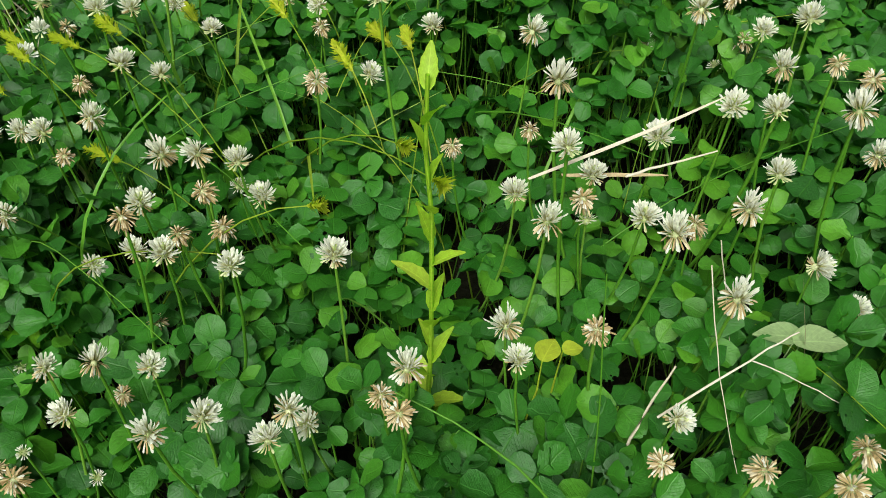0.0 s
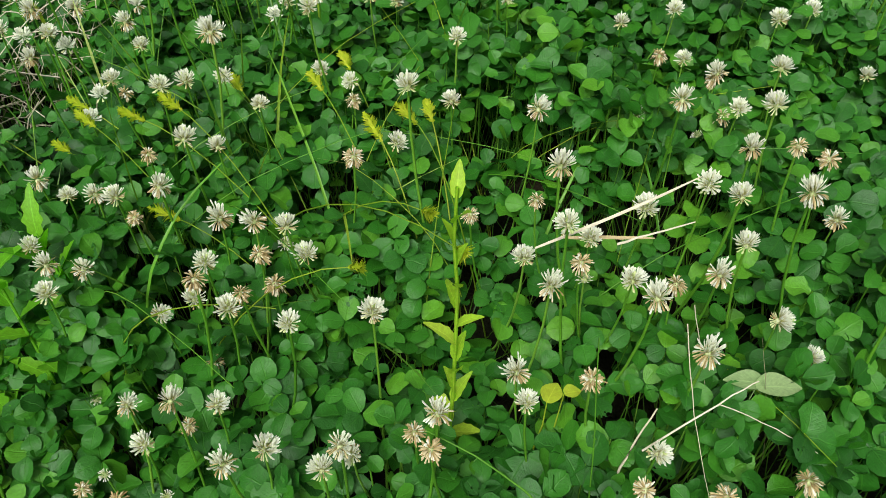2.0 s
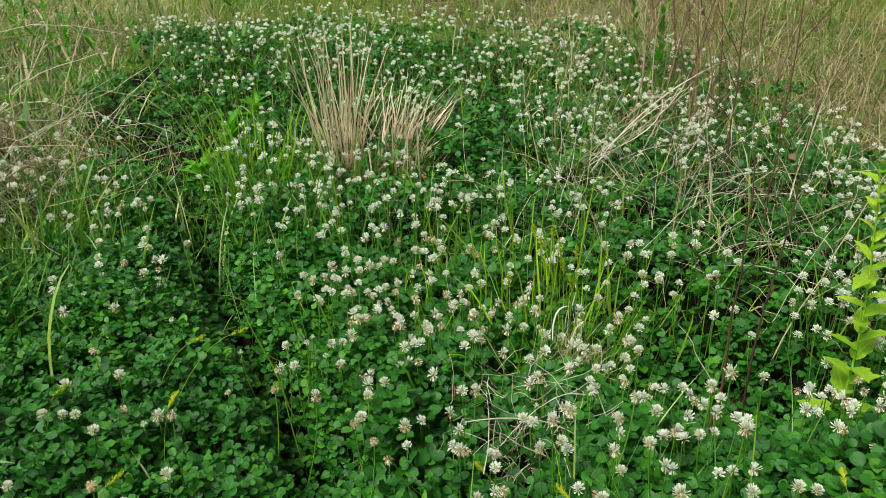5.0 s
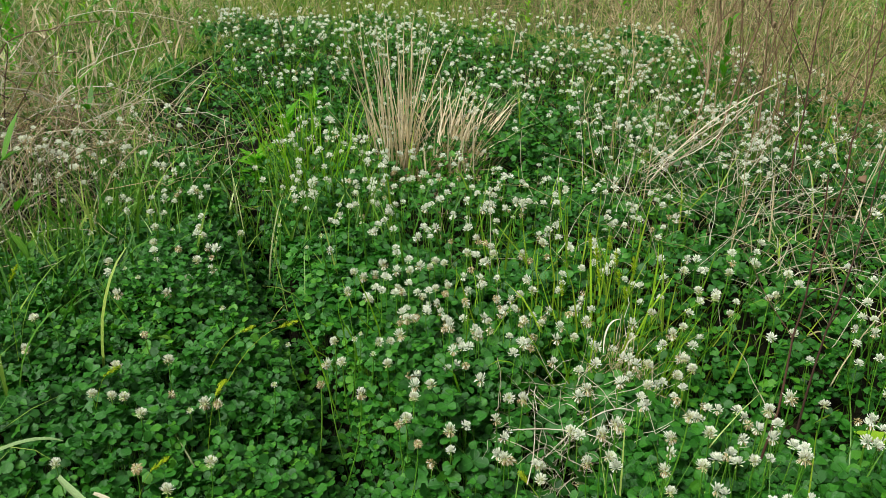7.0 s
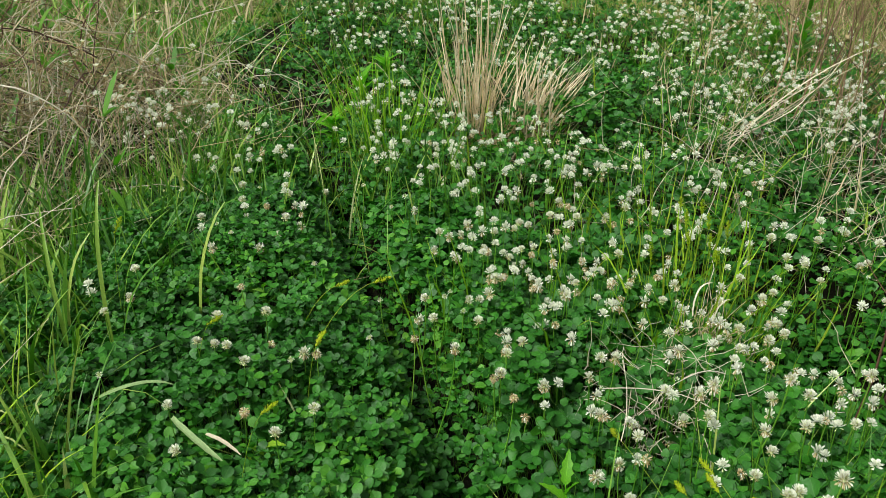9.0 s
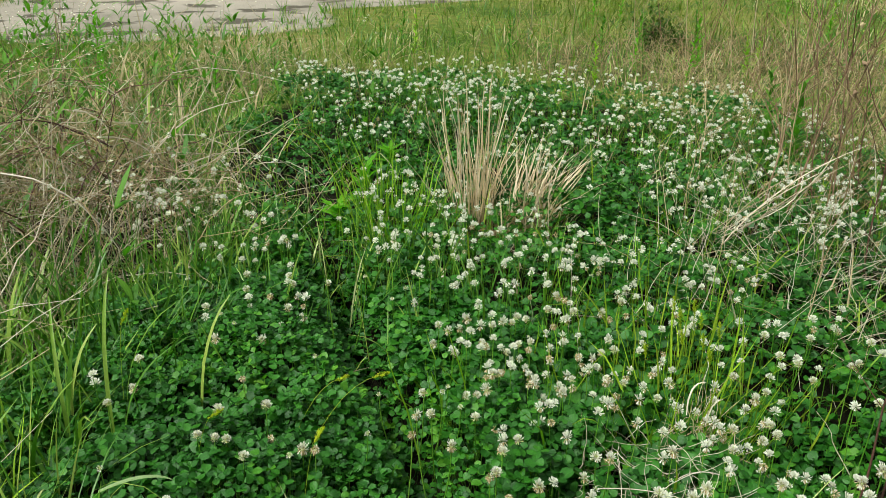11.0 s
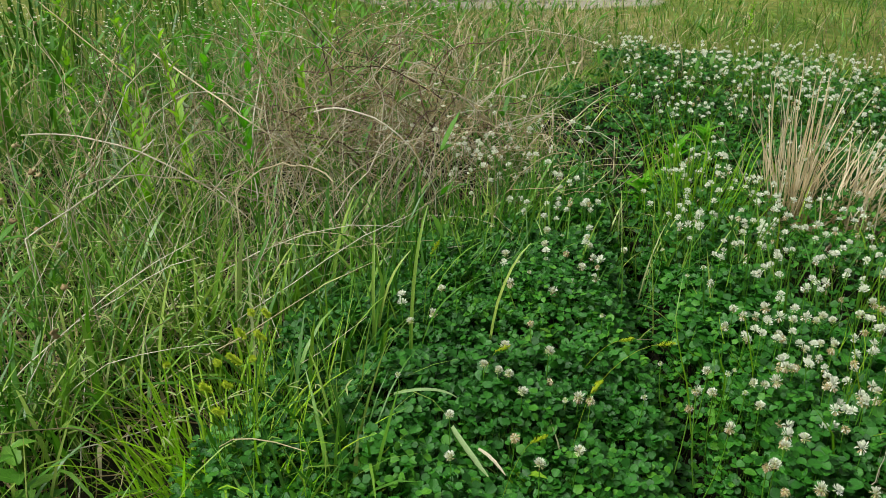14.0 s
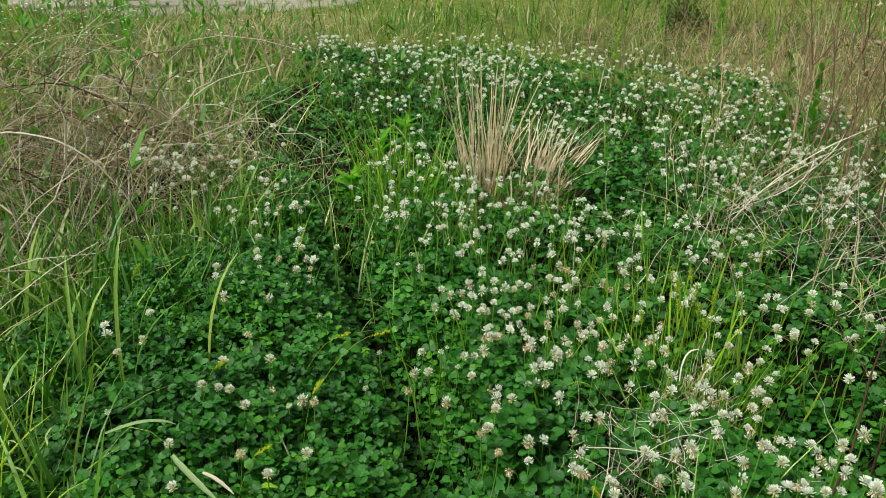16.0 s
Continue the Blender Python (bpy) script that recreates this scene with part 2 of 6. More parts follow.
    bs.inputs["Specular IOR Level"].default_value = 0.08
    finish(t, bs.outputs[0])
    return m


def water_material():
    m, t = material("river_water")
    place = t.nodes.new("ShaderNodeNewGeometry").outputs["Position"]
    mp = nd(t, "ShaderNodeMapping", Vector=place, Rotation=(0, 0, radians(40)), Scale=(1.0, 3.0, 1.0)).outputs[0]
    n = nd(t, "ShaderNodeTexNoise", Vector=mp, Scale=2.2, Detail=4.0).outputs[0]
    bump = nd(t, "ShaderNodeBump", Height=n, Strength=0.5, Distance=0.06)
    bs = nd(t, "ShaderNodeBsdfPrincipled", Base_Color=(0.17, 0.28, 0.4, 1), Roughness=0.08, Normal=bump.outputs[0])
    bs.inputs["Specular IOR Level"].default_value = 0.9
    finish(t, bs.outputs[0])
    return m


SOIL, WATER = ground_material(), water_material()


def plain(name, col, rough=0.5, dirt=0.3):
    m, t = material(name)
    place = t.nodes.new("ShaderNodeNewGeometry").outputs["Position"]
    n = nd(t, "ShaderNodeTexNoise", Vector=place, Scale=18.0, Detail=6.0).outputs[0]
    c = mix_col(t, math_node(t, "MULTIPLY", n, dirt), col, tuple(v * 0.4 for v in col))
    finish(t, nd(t, "ShaderNodeBsdfPrincipled", Base_Color=c, Roughness=rough).outputs[0])
    return m


CAP_RED = plain("faded_red_plastic", (0.5, 0.12, 0.06), 0.5)
BUOY = plain("faded_yellow_plastic", (0.7, 0.5, 0.14), 0.5)


# ---- mesh tools ----


class Soup:
    """Gathers many small pieces into one mesh."""

    def __init__(self):
        self.v, self.uv, self.n, self.f = [], [], 0, []

    def add(self, v, f, uv, mat=0):
        v = np.asarray(v, float).reshape(-1, 3)
        self.v.append(v)
        self.uv.append(np.asarray(uv, float).reshape(-1, 2))
        self.f.append((np.asarray(f, int) + self.n, mat))
        self.n += len(v)

    def stamp(self, template, mats4):
        """template: pieces of (v, f, uv, mat), set at each of the n matrices."""
        n = len(mats4)
        if not n:
            return
        for v, f, uv, mat in template:
            h = np.c_[v, np.ones(len(v))]
            w = np.einsum("nij,kj->nki", mats4, h)[:, :, :3]
            ff = (f[None] + np.arange(n)[:, None, None] * len(v)).reshape(-1, f.shape[1])
            self.add(w.reshape(-1, 3), ff, np.tile(uv, (n, 1)), mat)

    def mesh(self, name, materials, smooth=True):
        me = bpy.data.meshes.new(name)
        v, uv = np.concatenate(self.v), np.concatenate(self.uv)
        loops = np.concatenate([f.ravel() for f, _ in self.f])
        total = np.concatenate([np.full(len(f), f.shape[1]) for f, _ in self.f])
        mi = np.concatenate([np.full(len(f), k) for f, k in self.f])
        me.vertices.add(len(v))
        me.vertices.foreach_set("co", v.ravel().astype(np.float32))
        me.loops.add(len(loops))
        me.loops.foreach_set("vertex_index", loops.astype(np.int32))
        me.polygons.add(len(total))
        me.polygons.foreach_set("loop_start", (np.cumsum(total) - total).astype(np.int32))
        me.polygons.foreach_set("material_index", mi.astype(np.int32))
        me.polygons.foreach_set("use_smooth", np.full(len(total), smooth))
        me.update(calc_edges=True)
        me.uv_layers.new(name="UVMap").data.foreach_set("uv", uv[loops].ravel().astype(np.float32))
        for m in materials:
            me.materials.append(m)
        me.validate()
        return me


def arcs(base, az, length, lean, bend, k, power=1.4):
    """Centre lines of n blades or stems: (n, k, 3). lean and bend in radians from upright."""
    base, az, length, lean, bend = (np.asarray(a, float) for a in (base, az, length, lean, bend))
    n = len(base)
    s = np.linspace(0, 1, k)
    th = np.broadcast_to(lean, n)[:, None] + np.broadcast_to(bend, n)[:, None] * s[None] ** power
    mid = (th[:, 1:] + th[:, :-1]) / 2
    step = (np.broadcast_to(length, n) / (k - 1))[:, None]
    r = np.concatenate([np.zeros((n, 1)), np.cumsum(np.sin(mid) * step, 1)], 1)
    z = np.concatenate([np.zeros((n, 1)), np.cumsum(np.cos(mid) * step, 1)], 1)
    return base[:, None] + np.stack([r * np.cos(az)[:, None], r * np.sin(az)[:, None], z], 2)


def wobble(p, amount, seed=0):
    """Kinks the centre lines a little, more towards their tips."""
    g = np.random.default_rng(seed)
    n, k, _ = p.shape
    d = np.cumsum(g.normal(0, 1, (n, k, 3)), 1) * np.asarray(amount).reshape(-1, 1, 1)
    return p + d - d[:, :1]


def ribbon(soup, p, width, az, mat=0, profile=None, fold=0.0):
    """Blades along the centre lines p, facing across az; folded along the middle if fold is not 0."""
    n, k, _ = p.shape
    prof = np.asarray(profile if profile is not None else [max(0.03, math.sin(math.pi * (0.12 + 0.88 * i / (k - 1))) ** 0.6) for i in range(k)])
    w = np.broadcast_to(np.asarray(width, float), n)[:, None] * prof[None] / 2
    side = np.stack([-np.sin(az), np.cos(az), np.zeros(n)], 1)[:, None]
    cols = 3 if fold else 2
    grid = np.zeros((n, k, cols, 3))
    for c, o in enumerate(np.linspace(-1, 1, cols)):
        grid[:, :, c] = p + side * (w * o)[:, :, None]
        if fold:
            grid[:, :, c, 2] += abs(o) * fold * w
    u, v = np.meshgrid(np.linspace(0, 1, cols), np.linspace(0, 1, k))
    uv = np.tile(np.stack([u.ravel(), v.ravel()], 1), (n, 1))
    i = np.arange(k - 1)[:, None] * cols + np.arange(cols - 1)[None]
    quad = np.stack([i, i + 1, i + 1 + cols, i + cols], -1).reshape(-1, 4)
    f = (quad[None] + np.arange(n)[:, None, None] * k * cols).reshape(-1, 4)
    soup.add(grid.reshape(-1, 3), f, uv, mat)


def tubes(soup, p, radius, mat=0, sides=3, taper=0.35):
    """Round stems along the centre lines p."""
    n, k, _ = p.shape
    t = np.gradient(p, axis=1)
    t /= np.linalg.norm(t, axis=2, keepdims=True) + 1e-9
    ref = np.where(np.abs(t[:, :, 2:]) > 0.9, np.array([1.0, 0, 0]), np.array([0, 0, 1.0]))
    a = np.cross(t, ref)
    a /= np.linalg.norm(a, axis=2, keepdims=True) + 1e-9
    b = np.cross(t, a)
    r = np.broadcast_to(np.asarray(radius, float), n)[:, None] * np.linspace(1, taper, k)[None]
    ang = np.arange(sides) * 2 * math.pi / sides
    ring = p[:, :, None] + r[:, :, None, None] * (a[:, :, None] * np.cos(ang)[:, None] + b[:, :, None] * np.sin(ang)[:, None])
    i = np.arange(k - 1)[:, None] * sides + np.arange(sides)[None]
    j = np.arange(k - 1)[:, None] * sides + (np.arange(sides)[None] + 1) % sides
    quad = np.stack([i, j, j + sides, i + sides], -1).reshape(-1, 4)
    f = (quad[None] + np.arange(n)[:, None, None] * k * sides).reshape(-1, 4)
    u, v = np.meshgrid(np.arange(sides) / sides, np.linspace(0, 1, k))
    soup.add(ring.reshape(-1, 3), f, np.tile(np.stack([u.ravel(), v.ravel()], 1), (n, 1)), mat)


def turn_mats(pos, az, tilt, tilt_az, scale):
    """Matrices (n, 4, 4): spun by az, then tipped by tilt towards tilt_az."""
    n = len(pos)
    c, s = np.cos(az), np.sin(az)
    spin = np.zeros((n, 3, 3))
    spin[:, 0, 0], spin[:, 0, 1], spin[:, 1, 0], spin[:, 1, 1], spin[:, 2, 2] = c, -s, s, c, 1
    ax = np.stack([-np.sin(tilt_az), np.cos(tilt_az), np.zeros(n)], 1)
    k = np.zeros((n, 3, 3))
    k[:, 0, 2], k[:, 1, 2], k[:, 2, 0], k[:, 2, 1] = ax[:, 1], -ax[:, 0], -ax[:, 1], ax[:, 0]
    tip = np.eye(3)[None] + np.sin(tilt)[:, None, None] * k + (1 - np.cos(tilt))[:, None, None] * (k @ k)
    out = np.zeros((n, 4, 4))
    out[:, :3, :3] = (tip @ spin) * np.broadcast_to(np.asarray(scale, float), n)[:, None, None]
    out[:, :3, 3], out[:, 3, 3] = pos, 1
    return out


def thing(name, soup, materials, label, category, group="", kind=""):
    return tagged(new(name, soup.mesh(name, materials)), label, category, group, kind)


def holder(name, place, label, category, group=""):
    ob = new(name)
    ob.location, ob.empty_display_size = place, 0.02
    return tagged(ob, label, category, group)


def part(name, mesh_or_soup, parent, materials=(), label="", local=None):
    me = mesh_or_soup.mesh(name, materials) if isinstance(mesh_or_soup, Soup) else mesh_or_soup
    ob = new(name, me)
    ob.parent = parent
    if local is not None:
        ob.matrix_local = local
    return tagged(ob, label)


def value_noise(x, y, scale, seed=0):
    """A smooth field from 0 to 1 over the plan."""
    g = np.random.default_rng(seed)
    table = g.random((64, 64))
    u, v = np.asarray(x) * scale + 31.7, np.asarray(y) * scale + 17.3
    iu, iv = np.floor(u).astype(int), np.floor(v).astype(int)
    fu, fv = u - iu, v - iv
    fu, fv = fu * fu * (3 - 2 * fu), fv * fv * (3 - 2 * fv)
    a, b = table[iu % 64, iv % 64], table[(iu + 1) % 64, iv % 64]
    c, d = table[iu % 64, (iv + 1) % 64], table[(iu + 1) % 64, (iv + 1) % 64]
    return (a * (1 - fu) + b * fu) * (1 - fv) + (c * (1 - fu) + d * fu) * fv


def inside(x, y, poly):
    x, y = np.asarray(x), np.asarray(y)
    r = np.zeros(x.shape, bool)
    for (x0, y0), (x1, y1) in zip(poly, poly[1:] + poly[:1]):
        r ^= ((y0 > y) != (y1 > y)) & (x < (x1 - x0) * (y - y0) / (y1 - y0 + 1e-12) + x0)
    return r


def gauss(x, y, cx, cy, rx, ry):
    return np.exp(-((x - cx) / rx) ** 2 - ((y - cy) / ry) ** 2)


# a narrow trodden track through the clover
TRACK = [(-3.1, 2.3), (-2.75, 2.0), (-2.2, 1.6), (-1.77, 1.29), (-1.5, 1.07), (-1.27, 0.9), (-1.1, 0.8), (-0.93, 0.69), (-0.75, 0.54), (-0.66, 0.38), (-0.6, 0.1)]


def track_gap(x, y):
    """Distance from the middle of the track."""
    x, y = np.asarray(x, float), np.asarray(y, float)
    best = np.full(x.shape, 9.0)
    for (x0, y0), (x1, y1) in zip(TRACK, TRACK[1:]):
        dx, dy = x1 - x0, y1 - y0
        u = np.clip(((x - x0) * dx + (y - y0) * dy) / (dx * dx + dy * dy), 0, 1)
        best = np.minimum(best, np.hypot(x - x0 - u * dx, y - y0 - u * dy))
    return best


LAKE = (-32.4, 1.6, 22.0, 12.0)


def ground_z(x, y):
    """Height of the soil."""
    x, y = np.asarray(x, float), np.asarray(y, float)
    z = 0.10 * gauss(x, y, 0.15, 0.6, 0.45, 0.5) - 0.09 * gauss(x, y, -0.36, 0.2, 0.18, 0.18) - 0.05 * gauss(x, y, -0.55, 0.72, 0.12, 0.14)
    z = z + 0.03 * (value_noise(x, y, 1.6, 3) - 0.5) * np.exp(-((x + 1) ** 2 + (y - 1) ** 2) / 30)
    z = z - 0.07 * np.exp(-(track_gap(x, y) / 0.08) ** 2) - 0.13 * gauss(x, y, -0.22, 1.13, 0.28, 0.18) + 0.05 * gauss(x, y, 0.1, 1.05, 0.3, 0.2) + 0.07 * gauss(x, y, -2.6, 2.5, 0.5, 0.4)
    far = np.clip((np.hypot(x, y) - 5) / 8, 0, 1)
    z = z + far * 0.12 * (value_noise(x, y, 0.5, 9) - 0.5)
    d = np.hypot((x - LAKE[0]) / LAKE[2], (y - LAKE[1]) / LAKE[3])
    return z - 0.9 * np.clip((1.06 - d) / 0.2, 0, 1) ** 1.5


PATCH = [(1.6, -0.2), (1.9, 1.3), (1.5, 2.0), (0.8, 2.1), (0.2, 2.1), (-0.1, 2.35), (-0.25, 2.75), (-0.7, 3.2), (-1.4, 3.7), (-2.6, 3.55), (-3.4, 2.75), (-3.0, 2.1),
         (-2.35, 1.45), (-2.08, 0.95), (-1.86, 0.5), (-1.62, 0.12), (-1.36, -0.2), (-0.95, -0.5), (0.4, -0.5)]


def in_clover(x, y, rag=0.3):
    j = (value_noise(x, y, 2.7, 11) - 0.5) * rag
    k = (value_noise(x, y, 2.7, 12) - 0.5) * rag
    return inside(np.asarray(x) + j, np.asarray(y) + k, PATCH)


def scatter(n, x0, x1, y0, y1, seed):
    g = np.random.default_rng(seed)
    return g.uniform(x0, x1, n), g.uniform(y0, y1, n)


def on_ground(x, y, dz=0.0):
    return np.stack([x, y, ground_z(x, y) + dz], 1)


# ---- ground and water ----
def build_ground():
    k = 176
    t = np.linspace(-1, 1, k)
    warp = np.sign(t) * (0.004 * np.abs(t) + np.abs(t) ** 3.2) * 400
    gx, gy = np.meshgrid(warp - 1.0, warp + 1.2, indexing="ij")
    v = np.stack([gx, gy, ground_z(gx, gy)], -1).reshape(-1, 3)
    i = np.arange(k - 1)[:, None] * k + np.arange(k - 1)[None]
    f = np.stack([i, i + k, i + k + 1, i + 1], -1).reshape(-1, 4)
    s = Soup()
    s.add(v, f, v[:, :2] * 0.1)
    thing("ground", s, [SOIL], "soil with plant shade in its colour, turf and a bare sandy patch of a riverside meadow", "ground", kind="structure")
    a = np.linspace(0, 2 * math.pi, 97)[:-1]
    ring = np.stack([LAKE[0] + LAKE[2] * 1.04 * np.cos(a), LAKE[1] + LAKE[3] * 1.04 * np.sin(a), np.full(96, -0.16)], 1)
    s = Soup()
    s.add(np.r_[ring, [[LAKE[0], LAKE[1], -0.16]]], np.stack([np.arange(96), (np.arange(96) + 1) % 96, np.full(96, 96)], 1), np.r_[ring, [[0, 0, 0]]][:, :2])
    thing("water", s, [WATER], "grey-blue rippled river water beyond the meadow", "water", kind="structure")


build_ground()


# ---- clover leaves ----
def leaflet(size, fold, droop, cols=5, fine=True, twist=0.0):
    """One obovate clover leaflet from its base along +x."""
    st = np.array([0.0, 0.12, 0.36, 0.63, 0.85, 1.0]) if fine == 1 else np.array([0.0, 0.2, 0.5, 0.8, 1.0]) if fine else np.array([0.0, 0.45, 0.93])
    wd = np.array([0.05, 0.26, 0.45, 0.5, 0.38, 0.12]) if fine == 1 else np.array([0.06, 0.36, 0.5, 0.42, 0.12]) if fine else np.array([0.06, 0.5, 0.27])
    c = np.linspace(-1, 1, cols)
    x = np.repeat(st[:, None], cols, 1)
    x[-1] -= 0.045 * (np.abs(c) < 0.1)
    x = x - 0.03 * np.abs(c)[None] ** 2 * (st[:, None] > 0.8)
    y = wd[:, None] * c[None]
    z = fold * np.abs(y) - droop * x ** 2 + twist * y * x + 0.16 * np.sin(8 * x + 7 * y + 20 * droop) * np.abs(y) + 0.05 * np.sin(11 * x + 30 * fold)
    v = np.stack([x, y, z], -1).reshape(-1, 3) * size
    uv = np.stack([np.repeat((c * 0.5 + 0.5)[None], len(st), 0), x], -1).reshape(-1, 2)
    i = np.arange(len(st) - 1)[:, None] * cols + np.arange(cols - 1)[None]
    return v, np.stack([i, i + cols, i + cols + 1, i + 1], -1).reshape(-1, 4), uv


def rot_z(v, a):
    c, s = math.cos(a), math.sin(a)
    return v @ np.array([[c, s, 0], [-s, c, 0], [0, 0, 1.0]])


def rot_y(v, a):
    c, s = math.cos(a), math.sin(a)
    return v @ np.array([[c, 0, -s], [0, 1.0, 0], [s, 0, c]])


def rot_x(v, a):
    c, s = math.cos(a), math.sin(a)
    return v @ np.array([[1.0, 0, 0], [0, c, s], [0, -s, c]])


def clover_templates(fine, count, seed, cols=3):
    g = np.random.default_rng(seed)
    out = []
    for _ in range(count):
        pieces = []
        for j in range(3):
            v, f, uv = leaflet(g.uniform(0.82, 1.14), g.uniform(-0.12, 0.55), g.uniform(-0.2, 0.42), cols, fine, g.uniform(-0.45, 0.45))
            v[:, 1] *= g.uniform(0.84, 1.0)
            v = v + np.array([0.05, 0, 0])
            v = rot_z(rot_y(rot_x(v, g.normal(0, 0.28)), g.uniform(-0.6, 0.4)), j * 2.094 + g.normal(0, 0.16))
            pieces.append((v, f, uv, 0))
        out.append(pieces)
    return out


NEAR_LEAF = clover_templates(1, 14, 21)
CLOSE_LEAF = clover_templates(1, 12, 23, 5)
MID_LEAF = clover_templates(2, 14, 24)
FAR_LEAF = clover_templates(0, 14, 22)
BACK_LEAF = clover_templates(0, 10, 25, 2)


def leaf_places(n, x0, x1, y0, y1, seed, low=0.2):
    """Places of clover leaves in the canopy over a part of the plan: more at the top, some low down."""
    g = np.random.default_rng(seed)
    x, y = scatter(n, x0, x1, y0, y1, seed + 1)
    gap = value_noise(x, y, 11.0, 5) * 0.55 + value_noise(x, y, 3.6, 6) * 0.45
    trod = np.exp(-(track_gap(x, y) / 0.06) ** 2) * np.where(x < -1.9, 0.5, 1.0)
    pit = gauss(x, y, -0.22, 1.13, 0.28, 0.19)
    keep = in_clover(x, y) & (g.random(n) < (0.34 + 1.5 * gap) * (1 - 0.7 * trod) * (1 - 0.12 * pit))
    x, y, gap, trod, pit = x[keep], y[keep], gap[keep], trod[keep], pit[keep]
    top = (0.065 + 0.14 * gap) * (1 - 0.5 * trod) * (1 - 0.5 * pit)
    h = np.where(g.random(len(x)) < low, g.uniform(0.25, 0.8, len(x)), g.uniform(0.78, 1.12, len(x))) * top
    return np.stack([x, y, ground_z(x, y) + h], 1), h


def build_clover():
    g = np.random.default_rng(31)
    # the leaves round the standing camera, each a thing of its own
    pos, h = leaf_places(3300, -0.46, 0.52, 0.14, 0.9, 40)
    order = np.argsort(-h / 0.12 - 0.6 * (pos[:, 1] < 0.62))
    solo = np.zeros(len(pos), bool)
    solo[order[:280]] = True
    meshes = []
    for tpl in CLOSE_LEAF:
        for v, f, uv, _ in tpl:
            s = Soup()
            s.add(rot_z(v, 0), f, uv)
            meshes.append(s.mesh("leaflet", [CLOVER]))
    st = Soup()
    tubes(st, arcs(np.zeros((1, 3)), np.zeros(1), np.ones(1), np.array([0.25]), np.array([-0.25]), 5), 0.00065 / 0.12, 0, 4, 0.8)
    st_me = st.mesh("stalk", [STALK])
    end = np.array(st.v[0]).reshape(5, 4, 3)[-1].mean(0)
    for p, hh in zip(pos[solo], h[solo]):
        k, az, size = g.integers(12), g.uniform(0, 6.283), g.uniform(0.014, 0.0228)
        base = Vector((p[0], p[1], p[2] - hh)) - Vector((end[0] * hh * math.cos(az), end[0] * hh * math.sin(az), 0))
        leaf = holder("clover_leaf", base, "green three-part clover leaf on a thin stalk", "clover leaf", "clover leaves")
        leaf.rotation_euler = (0, 0, az)
        part("stalk", st_me, leaf, local=Matrix.Scale(hh / end[2], 4))
        m = Matrix.Translation((end[0] * hh / end[2], 0, hh)) @ Euler((g.normal(0, 0.36), g.normal(0.05, 0.36), g.uniform(0, 6.28))).to_matrix().to_4x4() @ Matrix.Scale(size, 4)
        for j in range(3):
            part("leaflet", meshes[k * 3 + j], leaf, local=m)
    # all other leaves
    s = Soup()
    groups = [(pos[~solo], h[~solo], 1)]
    for n, x0, x1, y0, y1, fine, seed in ((3000, -0.75, 0.9, 0.62, 1.2, 2, 50), (1900, -0.7, 1.0, 0.02, 0.62, 2, 55), (500, -0.85, -0.3, 0.1, 0.62, 2, 56), (5200, -1.32, -0.68, -0.3, 1.25, 2, 57), (5300, -1.95, -1.32, -0.3, 1.25, 0, 58), (13000, -2.0, 1.4, -0.4, 2.0, 0, 60), (11500, -2.6, 1.8, 0.0, 2.4, 3, 65), (13500, -3.6, 0.6, 1.8, 4.0, 3, 70), (900, -0.6, 0.15, 0.9, 1.38, 2, 77), (2600, -0.8, 1.7, -0.6, 0.12, 3, 75), (900, 1.2, 2.1, -0.3, 2.2, 3, 76)):
        q, hh = leaf_places(n, x0, x1, y0, y1, seed)
        if seed == 55:
            k = (q[:, 0] < -0.4) | (q[:, 0] > 0.48) | (q[:, 1] < 0.16)
            q, hh = q[k], hh[k]
        if seed in (60, 65):
            k = ~((q[:, 0] > -0.7) & (q[:, 0] < 0.9) & (q[:, 1] < 1.15))
            q, hh = q[k], hh[k]
        groups.append((q, hh, fine))
    for q, hh, fine in groups:
        pool = (FAR_LEAF, NEAR_LEAF, MID_LEAF, BACK_LEAF)[fine]
        which = g.integers(len(pool), size=len(q))
        for k, tpl in enumerate(pool):
            w = which == k
            n = int(w.sum())
            s.stamp(tpl, turn_mats(q[w], g.uniform(0, 6.283, n), np.abs(g.normal(0.1, 0.4, n)), g.uniform(0, 6.283, n), g.uniform(0.0142, 0.0235, n) * np.where((q[w, 0] < -0.72) & (q[w, 1] < 0.9), 0.84, 1.0)))
        az = g.uniform(0, 6.283, len(q))
        if fine in (1, 2):
            foot = q - np.stack([np.cos(az) * 0.03, np.sin(az) * 0.03, hh], 1)
            ln = np.hypot(0.03, hh)
            tubes(s, arcs(foot, az, ln, np.arctan2(0.06, hh), -np.arctan2(0.06, hh), 4), 0.0006, 1, 3, 0.8)
    thing("clover_leaves", s, [CLOVER, STALK], "dense carpet of green three-part clover leaves", "clover", kind="stuff")


build_clover()


# ---- clover flowers ----
def floret(length, width, lift):
    """A narrow boat-shaped petal from its base along +x, widest near the blunt tip."""
    v = np.array([[0, 0, 0], [0.45, -0.24, 0.1], [0.45, 0.24, 0.1], [0.9, -0.44, 0.0], [0.9, 0.44, 0.0], [0.74, 0, 0.5], [1.0, 0, 0.12]]) * np.array([length, width, width])
    v[:, 2] += lift * (v[:, 0] / length) ** 2 * length
    f = np.array([[0, 1, 5], [0, 5, 2], [1, 3, 5], [5, 4, 2], [3, 6, 5], [5, 6, 4]])
    return v, f, np.array([[0.5, 0], [0.2, 0.4], [0.8, 0.4], [0, 0.8], [1, 0.8], [0.5, 0.7], [0.5, 1]])


